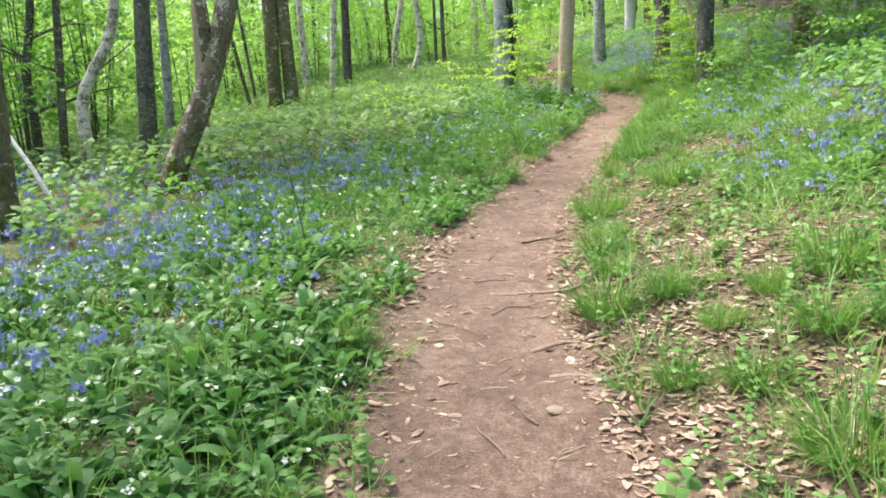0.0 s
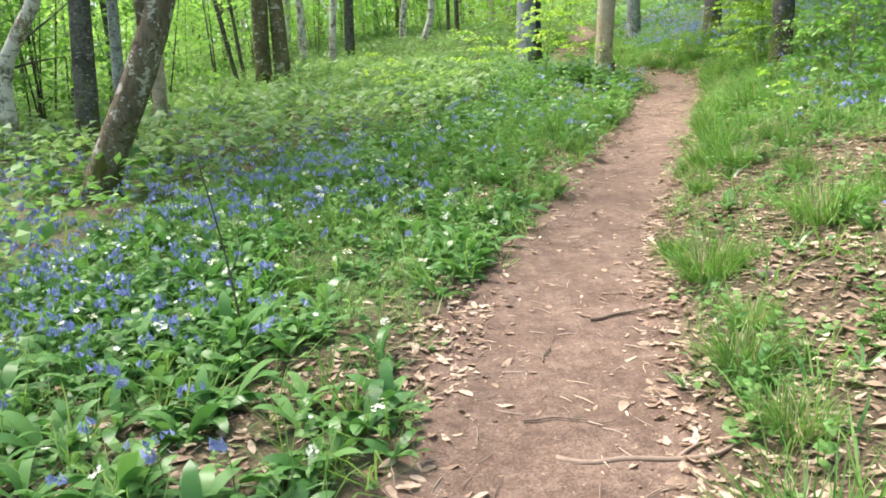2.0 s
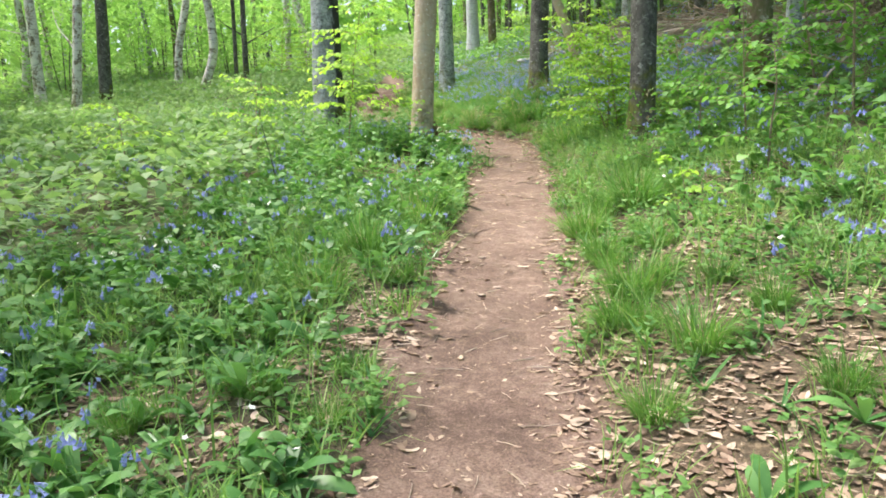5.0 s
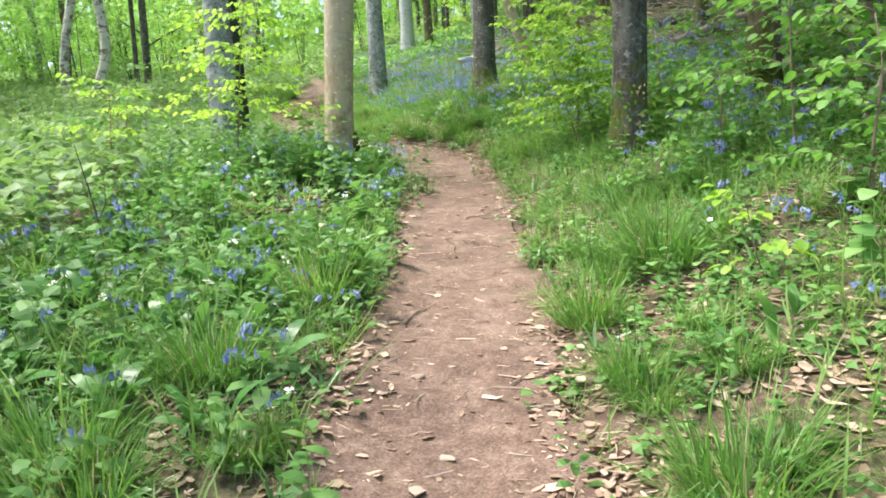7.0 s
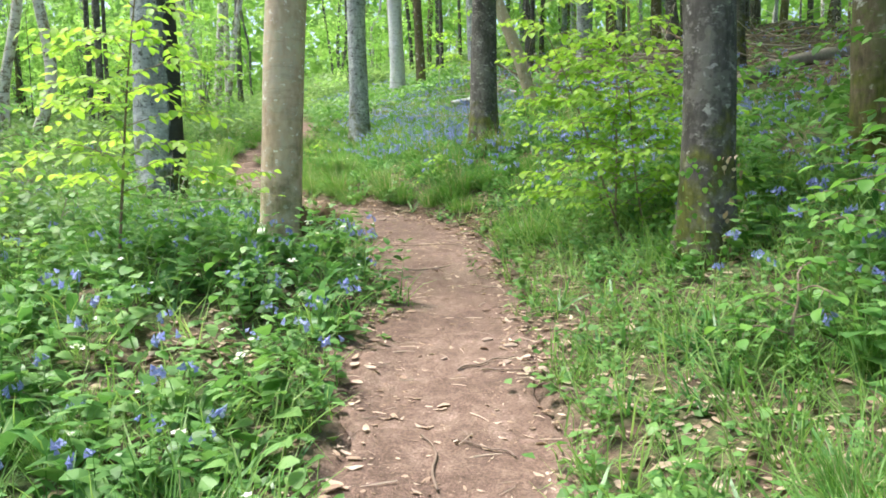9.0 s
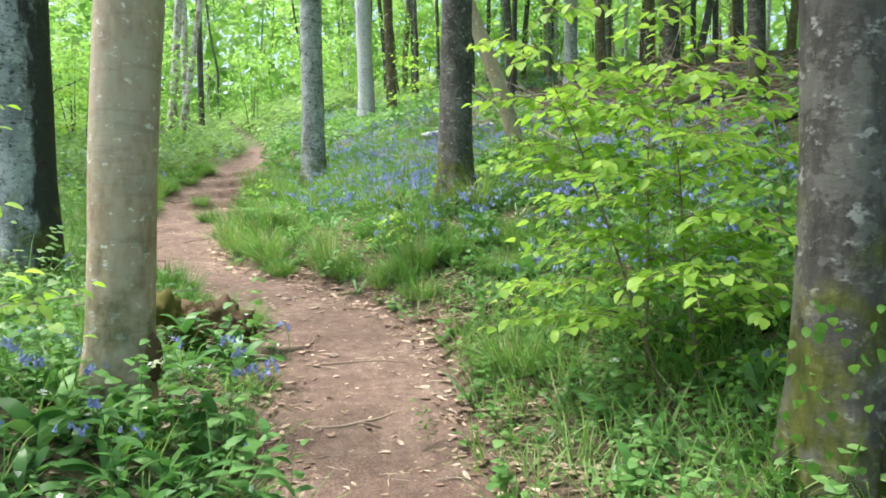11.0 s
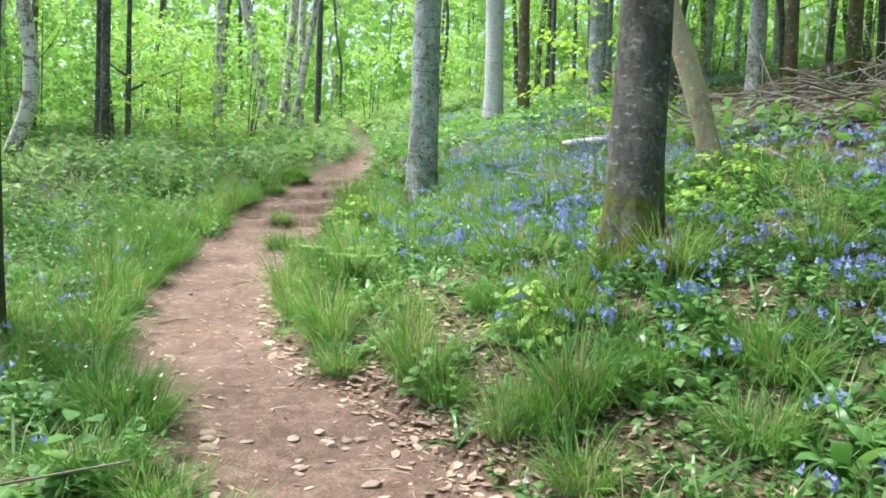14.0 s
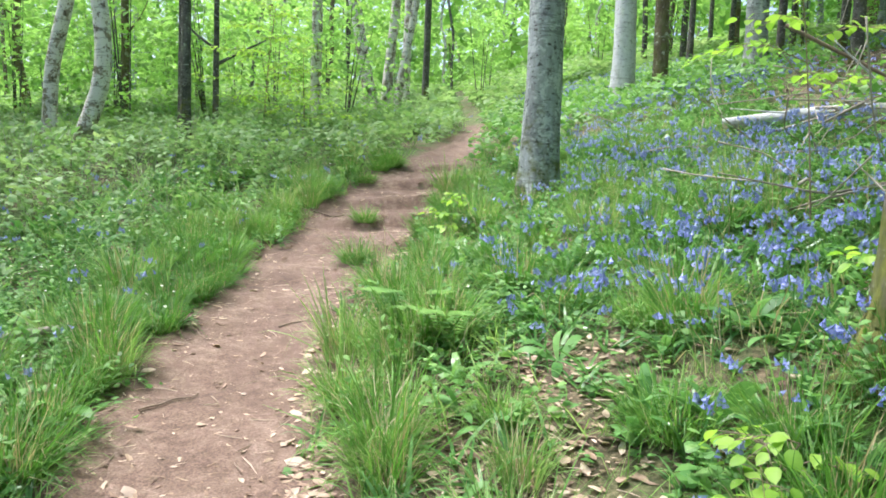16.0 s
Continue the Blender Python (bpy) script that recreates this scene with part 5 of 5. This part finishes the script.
# ---- saplings with large fresh leaves ----
def sapling(name, x, y, height, lean, reach, count, leaf, label, seed, single=False, stemr=0.011, first=0.25, gap=0.05, leafmat="beech_leaf"):
    """A young beech or hazel: thin stem, flat branches, leaves set left and right along each twig."""
    r = np.random.default_rng(seed)
    e = base(name, x, y, label, "sapling", "young saplings")
    P = bent([(0, 0, -0.05), (lean[0] * 0.3 + r.normal(0, 0.03), lean[1] * 0.3, height * 0.35), (lean[0] * 0.6, lean[1] * 0.6 + r.normal(0, 0.04), height * 0.7), (lean[0], lean[1], height)], 18)
    v, f = tube(P, stemr * np.linspace(1, 0.35, 18), 8, 0, 0.03, seed)
    under(e, "stem", raw_mesh("stem", v, f, M["twig"]))
    shape = broad_leaf(leaf, leaf * 0.72)
    pos, yaws = [], []
    a = r.uniform(0, 6.28)
    for b in range(count):
        a += 2.4 + r.normal(0, 0.3)
        u = first + (1 - first) * b / max(1, count - 1)
        i = min(17, int(u * 17))
        q = reach * (1.1 - 0.55 * u) * r.uniform(0.75, 1.15)
        d = np.array((math.cos(a), math.sin(a), 0))
        L = bent([P[i], P[i] + d * q * 0.45 + (0, 0, 0.16 * q), P[i] + d * q + (0, 0, 0.1 * q * r.uniform(-1, 1.2))], 10)
        v, f = tube(L, (0.0012 + stemr * 0.28) * np.linspace(1, 0.4, 10), 6, 0, 0.02, seed + b)
        bough = under(e, "branch", raw_mesh("branch", v, f, M["twig"]))
        twigs = [(L, a)]
        side = np.array((-d[1], d[0], 0))
        for s in (-1, 1):
            for w in (3, 6):
                m = q * r.uniform(0.25, 0.42)
                end = L[w] + (d * 0.75 + side * s * 0.75) * m + (0, 0, r.normal(0, 0.03))
                twigs.append((bent([L[w], (L[w] + end) / 2 + (0, 0, 0.015), end], 8), a + s * 0.78))
                v, f = tube(twigs[-1][0], np.linspace(0.0018, 0.0008, 8), 4, 0, 0, seed)
                under(bough, "side_twig", raw_mesh("side_twig", v, f, M["twig"]))
        for T, ta in twigs:
            length = np.linalg.norm(T[-1] - T[0])
            n = max(2, int(length / gap))
            for k in range(1, n + 1):
                pos.append(T[min(len(T) - 1, int(k / n * (len(T) - 1)))] + (0, 0, r.normal(0, 0.006)))
                yaws.append(ta - 1.57 + (0.9 * (-1) ** k if k < n else 0) + r.normal(0, 0.25))
    pos, yaws = np.array(pos), np.array(yaws)
    n = len(pos)
    pitch, roll, size = r.normal(-0.22, 0.25, n), r.normal(0, 0.25, n), r.uniform(0.65, 1.15, n)
    near = np.zeros(n, bool)
    if single:
        near[r.permutation(n)[:290]] = True
        me = raw_mesh("leaf", shape[0], shape[1], M[leafmat])
        for k in np.nonzero(near)[0]:
            ob = under(e, "leaf", me)
            ob.matrix_basis = Matrix.Translation(pos[k]) @ Euler((pitch[k], roll[k], yaws[k])).to_matrix().to_4x4() @ Matrix.Diagonal((size[k], size[k], size[k], 1))
    rest = ~near
    if rest.any():
        v, f = strew(shape, pos[rest], turn(yaws[rest], pitch[rest], roll[rest]), size[rest])
        tagged(under(e, "foliage", raw_mesh("foliage", v, f, M[leafmat])), kind="stuff")
    return e


FRESH = "young beech sapling with fresh bright green leaves"
sapling("beech_sapling", 5.36, 15.15, 1.55, (-0.2, 0.1), 0.98, 30, 0.064, "hazel sapling with large fresh leaves overhanging the footpath", 901, True, 0.007, 0.15, 0.032)
sapling("beech_sapling", 5.3, 15.35, 1.75, (-0.5, 0.42), 0.62, 13, 0.075, "hazel bough with large fresh leaves beside the footpath", 925, first=0.6, gap=0.04, stemr=0.008)
sapling("beech_sapling", 5.45, 15.7, 1.4, (0.1, 0.1), 0.95, 22, 0.065, FRESH, 902, first=0.15, gap=0.035)
sapling("beech_sapling", 1.75, 15.9, 1.75, (0.2, -0.2), 0.95, 22, 0.075, FRESH, 903, first=0.3, gap=0.042)
sapling("beech_sapling", 0.6, 16.6, 1.0, (0, 0), 0.85, 10, 0.075, FRESH, 904)
sapling("beech_sapling", 3.85, 11.1, 0.4, (-0.15, 0), 0.3, 4, 0.075, "small sapling sprig with pale green leaves", 905, stemr=0.005)
sapling("beech_sapling", 2.4, 30.6, 1.5, (0, 0), 1.2, 12, 0.08, FRESH, 906, stemr=0.012)
sapling("beech_sapling", 1.6, 31.2, 2.4, (0.2, 0), 1.5, 16, 0.09, FRESH, 907, stemr=0.014)
sapling("beech_sapling", 5.1, 13.0, 0.8, (0.1, 0), 0.55, 10, 0.065, FRESH, 908, leafmat="hazel_leaf")
sapling("beech_sapling", 5.3, 12.4, 1.5, (-0.1, 0), 0.9, 12, 0.075, FRESH, 909, leafmat="hazel_leaf")
sapling("beech_sapling", 4.6, 11.2, 1.0, (0.1, 0.1), 0.7, 9, 0.075, FRESH, 910, leafmat="hazel_leaf")
sapling("beech_sapling", 6.0, 11.8, 2.0, (-0.2, 0), 1.2, 15, 0.075, FRESH, 911, leafmat="hazel_leaf", stemr=0.015)
HAZEL = "hazel with broad layered leaves shading the bank"
sapling("hazel_sapling", 7.3, 11.6, 2.6, (-0.5, 0.1), 1.6, 20, 0.085, HAZEL, 921, leafmat="hazel_leaf", stemr=0.018, first=0.2)
sapling("hazel_sapling", 7.0, 13.4, 2.3, (-0.4, 0.2), 1.4, 18, 0.085, HAZEL, 922, leafmat="hazel_leaf", stemr=0.016, first=0.2)
sapling("hazel_sapling", 6.3, 10.0, 1.5, (-0.1, 0.2), 1.1, 14, 0.085, HAZEL, 923, leafmat="hazel_leaf", stemr=0.012, first=0.2)
sapling("hazel_sapling", 8.6, 12.6, 3.0, (-0.3, 0), 1.8, 20, 0.09, HAZEL, 924, leafmat="hazel_leaf", stemr=0.02, first=0.25)
sapling("beech_sapling", -1.0, 15.4, 0.8, (0, 0), 0.7, 9, 0.08, FRESH, 912)
sapling("beech_sapling", 0.7, 17.9, 1.1, (0, 0), 0.8, 10, 0.08, FRESH, 913, leafmat="hazel_leaf")
sapling("beech_sapling", 6.9, 16.2, 1.0, (0, 0.1), 0.8, 10, 0.08, FRESH, 914, leafmat="hazel_leaf")
sapling("beech_sapling", 4.6, 13.0, 0.35, (0, 0), 0.35, 6, 0.065, FRESH, 915, leafmat="hazel_leaf")
sapling("beech_sapling", 6.6, 21.6, 1.9, (-0.3, 0), 0.8, 9, 0.07, FRESH, 916, first=0.5, stemr=0.006)
sapling("beech_sapling", 4.75, 24.6, 0.35, (0, 0), 0.4, 6, 0.075, "small bright green sapling beside the steps", 917, stemr=0.005)
sapling("beech_sapling", 5.25, 19.4, 0.3, (0.1, 0), 0.4, 7, 0.06, "low bright green sprig in the grass", 926, stemr=0.005)
sapling("beech_sapling", 7.35, 20.9, 0.4, (0.1, 0), 0.4, 7, 0.065, "low bright green sprig by a dead tree", 927, stemr=0.005)
sapling("beech_sapling", 6.2, 20.5, 0.35, (0.6, 0), 0.35, 5, 0.075, "small bright green sprig at a tree's foot", 918, stemr=0.005)


def bare_twig(x, y, height, lean, seed):
    e = base("bare_sapling", x, y, "thin dark leafless sapling stem", "sapling")
    P = bent([(0, 0, -0.05), (lean[0] * 0.4, lean[1] * 0.4, height * 0.5), (lean[0], lean[1], height)], 14)
    v, f = tube(P, np.linspace(0.008, 0.003, 14), 6, 0, 0.03, seed)
    under(e, "stem", raw_mesh("stem", v, f, M["bark_dark"]))
    v, f = tube(bent([P[5], P[5] + (0.06, 0.02, 0.15), P[5] + (0.05, 0.03, 0.32)], 8), np.linspace(0.004, 0.0015, 8), 6, 0, 0, seed)
    under(e, "branch", raw_mesh("branch", v, f, M["bark_dark"]))


bare_twig(-1.14, 6.3, 1.05, (-0.2, 0.05), 1)
bare_twig(0.75, 13.6, 0.8, (-0.15, 0.1), 2)


# ---- fallen and leaning dead wood ----
def dead_stem(name, pts, r0, r1, label, seed, mat="dead_wood", snags=0, sides=12):
    """Dead trunk or pole through world points, with broken side branches."""
    r = np.random.default_rng(seed)
    p0 = np.array(pts[0], float)
    e = new(name)
    e.matrix_world = pose(*p0)
    tagged(e, label, "dead wood")
    L = bent(np.array(pts, float) - p0, 22)
    v, f = tube(L, np.linspace(r0, r1, 22), sides, 0, 0.05, seed)
    under(e, "stem", raw_mesh("stem", v, f, M[mat]))
    for k in range(snags):
        i = int(r.integers(3, 20))
        d = r.normal(0, 1, 3)
        d[2] = abs(d[2]) * 0.7
        d /= np.linalg.norm(d)
        q = r.uniform(0.4, 1.3)
        v, f = tube(bent([L[i], L[i] + d * q * 0.5, L[i] + d * q + r.normal(0, 0.12, 3)], 9), np.linspace(r0 * 0.3, 0.006, 9), 6, 0, 0.04, seed + k)
        under(e, "branch", raw_mesh("branch", v, f, M[mat]))
    return e


def on(x, y, up=0.0): return (x, y, float(land(x, y)) + up)


dead_stem("dead_tree", [on(7.75, 21.55, -0.15), on(7.55, 21.6, 0.75), on(7.2, 21.7, 1.8), on(5.9, 21.9, 5.5), on(5.4, 22.0, 7.5)], 0.105, 0.06, "bare tan dead tree leaning over the bluebells", 951, "bark_tan", 2, 18)
dead_stem("fallen_log", [on(7.85, 25.75, 0.16), on(8.5, 25.1, 0.17), on(9.4, 24.3, 0.14), on(10.6, 23.3, 0.14)], 0.06, 0.1, "pale fallen birch log with broken branches", 952, "bark_pale", 7, 14)
dead_stem("fallen_log", [on(8.6, 23.6, 0.1), on(10.2, 23.1, 0.13), on(12.5, 22.2, 0.16)], 0.1, 0.15, "brown fallen trunk with peeling bark", 953, "dead_wood", 8, 14)
dead_stem("fallen_log", [on(9.0, 18.8, 0.1), on(11, 19.6, 0.12), on(13.2, 19.6, 0.12)], 0.08, 0.11, "brown fallen trunk on the bank", 954, "dead_wood", 7, 12)
BR = np.random.default_rng(960)
for k in range(62):
    x = BR.uniform(8.8, 14)
    y = 24.6 - 0.55 * (x - 8) + BR.normal(0, 1.1)
    a, q = BR.normal(-0.3, 0.5), BR.uniform(0.7, 1.9)
    p = np.array(on(x, y, BR.uniform(0.05, 0.5)))
    d = np.array((math.cos(a), math.sin(a), BR.normal(0.1, 0.2))) * q
    e = dead_stem("dead_branch", [p - d, p + BR.normal(0, 0.06, 3), p + d], BR.uniform(0.008, 0.024), 0.005, "grey-brown dead branch in a heap of brushwood", 961 + k, "dead_wood" if k % 3 else "twig", 2, 6)
    tagged(e, group="brushwood heap")
for k in range(14):
    x, y = BR.uniform(6.6, 8.3), BR.uniform(21, 25)
    a, q = BR.uniform(0, 6.28), BR.uniform(0.3, 0.9)
    p = np.array(on(x, y, BR.uniform(0.1, 0.35)))
    d = np.array((math.cos(a), math.sin(a), BR.normal(0.2, 0.3))) * q
    tagged(dead_stem("dead_branch", [p - d, p + BR.normal(0, 0.08, 3), p + d], BR.uniform(0.007, 0.015), 0.004, "pale curved dead branch among the bluebells", 1010 + k, "dead_wood", 1, 6), group="scattered dead branches")
dead_stem("dead_branch", [on(6.0, 12.5, 0.02), on(6.5, 12.7, 0.42), on(7.1, 12.7, 0.62), on(7.9, 12.6, 0.4)], 0.016, 0.012, "pale arched dead branch on the shaded bank", 958, "dead_wood", 0, 8)
dead_stem("leaning_pole", [on(-4.55, 8.9, 0.05), on(-4.95, 9.1, 0.6), on(-5.6, 9.4, 1.4)], 0.035, 0.025, "pale bare dead pole leaning on a trunk", 955, "bark_pale", 0, 8)
dead_stem("dead_branch", [on(2.5, 17.6, 0.26), on(2.95, 17.8, 0.3), on(3.35, 18.15, 0.24)], 0.007, 0.004, "pale dead stick over a mossy stump", 956, "dead_wood", 1, 6)
dead_stem("dead_branch", [on(1.7, 21.5, 0.06), on(2.0, 21.75, 0.1), on(2.35, 22.0, 0.06)], 0.03, 0.02, "short grey dead branch in the grass", 957, "dead_wood", 0, 8)


# ---- mossy stump beside the path ----
def mossy_lump(name, x, y, lx, ly, lz, label, seed, mat):
    r = np.random.default_rng(seed)
    e = base(name, x, y, label, "tree stump", "", -0.08)
    bm = bmesh.new()
    bmesh.ops.create_icosphere(bm, subdivisions=5, radius=1)
    for v in bm.verts:
        p = Vector(v.co)
        k = 1 + 0.32 * noise.noise(p * 1.7 + Vector((seed, 0, 0))) + 0.2 * noise.noise(p * 4.5) + 0.12 * noise.noise(p * 11)
        v.co = Vector((p.x * lx, p.y * ly, max(-0.2, p.z) * lz)) * k
    me = bpy.data.meshes.new("body")
    bm.to_mesh(me)
    bm.free()
    me.polygons.foreach_set("use_smooth", [True] * len(me.polygons))
    me.materials.append(M[mat])
    under(e, "body", me)
    n = 700
    a, u = r.uniform(0, 6.283, n), r.uniform(0.2, 1, n)
    p = np.stack([lx * np.cos(a) * np.sqrt(1 - u * u), ly * np.sin(a) * np.sqrt(1 - u * u), lz * u], 1) * 1.0
    v, f = strew(tuft(seed, 5, 0.03, 0.004, 0.012, stations=2), p, turn(a, r.normal(0, 0.3, n), r.normal(0, 0.3, n)), np.ones(n))
    under(e, "moss", raw_mesh("moss", v, f, M["moss"], False), "tufted olive moss")["kind"] = "stuff"
    return e


mossy_lump("tree_stump", 3.0, 17.5, 0.34, 0.25, 0.38, "rotten stump covered in olive-brown moss", 3, "moss")
mossy_lump("tree_stump", 3.38, 17.8, 0.34, 0.22, 0.3, "low rotten stump with dark crumbling moss", 5, "soil_cut")
G = base("wild_garlic_plant", 3.22, 17.35, "single wild garlic plant with broad shiny leaves", "plant", "", 0.1)
v, f = strew(ribbon(1, 0.3, 0.8, 1.5, 6, 0.35, "oval"), np.zeros((6, 3)), turn(np.array([0.3, 1.4, 2.4, 3.6, 4.5, 5.6]), np.array([0.2, 0.4, 0.1, 0.3, 0.2, 0.4]), np.zeros(6)), np.array([.24, .26, .2, .25, .22, .24]))
under(G, "leaves", raw_mesh("leaves", v, f, M["garlic_leaf"], True))


# ---- fern ----
def fern(x, y, fronds, length, seed):
    r = np.random.default_rng(seed)
    e = base("fern", x, y, "green male fern with unfurled feathery fronds", "fern", "ferns")
    for k in range(fronds):
        a = k * 6.283 / fronds + r.normal(0, 0.3)
        d = np.array((math.cos(a), math.sin(a), 0))
        L = bent([(0, 0, 0), d * length * 0.35 + (0, 0, length * 0.6), d * length * 0.8 + (0, 0, length * 0.62)], 26)
        pin = ribbon(1, 0.28, 0.4, 0.3, 2, 0, "blade")
        n = 2 * 24
        i = np.repeat(np.arange(2, 26), 2)
        s = np.tile([-1.0, 1.0], 24)
        size = length * 0.2 * np.sin(np.pi * (0.12 + 0.86 * i / 26)) ** 0.8 + 0.004
        v, f = strew(pin, L[i], turn(a - 1.57 + s * 1.2, r.normal(-0.1, 0.1, n), s * 0.2), size)
        tv, tf = tube(L, np.linspace(0.003, 0.001, 26), 4)
        tri = np.concatenate([tf[:, :3], tf[:, [0, 2, 3]]])
        v, f = joined((v, f), (tv, tri))
        under(e, "frond", raw_mesh("frond", v, f, M["tussock_grass"], False))


fern(4.25, 21.6, 7, 0.5, 1)
fern(4.45, 21.2, 6, 0.42, 2)
fern(4.8, 24.4, 6, 0.35, 3)


# ---- ivy and dead leaves round the foot of the dark beech, burr on the tan one ----
def foot_leaves(x, y, r0, high, n, seed):
    r = np.random.default_rng(seed)
    e = base("ivy", x, y, "ivy and caught dead leaves round a tree foot", "ivy")
    z = high * r.uniform(0, 1, n) ** 1.6
    a = r.uniform(0, 6.283, n)
    q = r0 * (1 + 0.65 * np.exp(-z / 0.22)) + r.uniform(0.01, 0.06, n)
    pos = np.stack([q * np.cos(a), q * np.sin(a), z], 1)
    for name, share, mat in (("ivy_foliage", a < 4.4, "hazel_leaf"), ("dead_foliage", a >= 4.4, "litter")):
        v, f = strew(broad_leaf(0.04, 0.035), pos[share], turn(a[share] + 1.57 + r.normal(0, 0.5, share.sum()), r.normal(-0.9, 0.4, share.sum()), r.normal(0, 0.4, share.sum())), r.uniform(0.6, 1.2, share.sum()))
        under(e, name, raw_mesh(name, v, f, M[mat]))["kind"] = "stuff"


def burl(parent, x, y, z, sx, sy, sz, mat, name, label, seed):
    me = pebble_mesh(seed, sx, sy, sz)
    me.materials.clear()
    me.materials.append(M[mat])
    me.polygons.foreach_set("use_smooth", [True] * len(me.polygons))
    ob = under(parent, name, me, label)
    ob.location = (x, y, z)


burl(tan_beech, 0.17, -0.12, 0.22, 0.06, 0.05, 0.13, "soil_cut", "burl", "dark knotted burl", 41)

foot_leaves(5.2, 14.3, 0.165, 0.65, 200, 71)
foot_leaves(2.89, 16.38, 0.175, 0.25, 60, 72)
foot_leaves(6.12, 19.95, 0.18, 0.3, 50, 73)
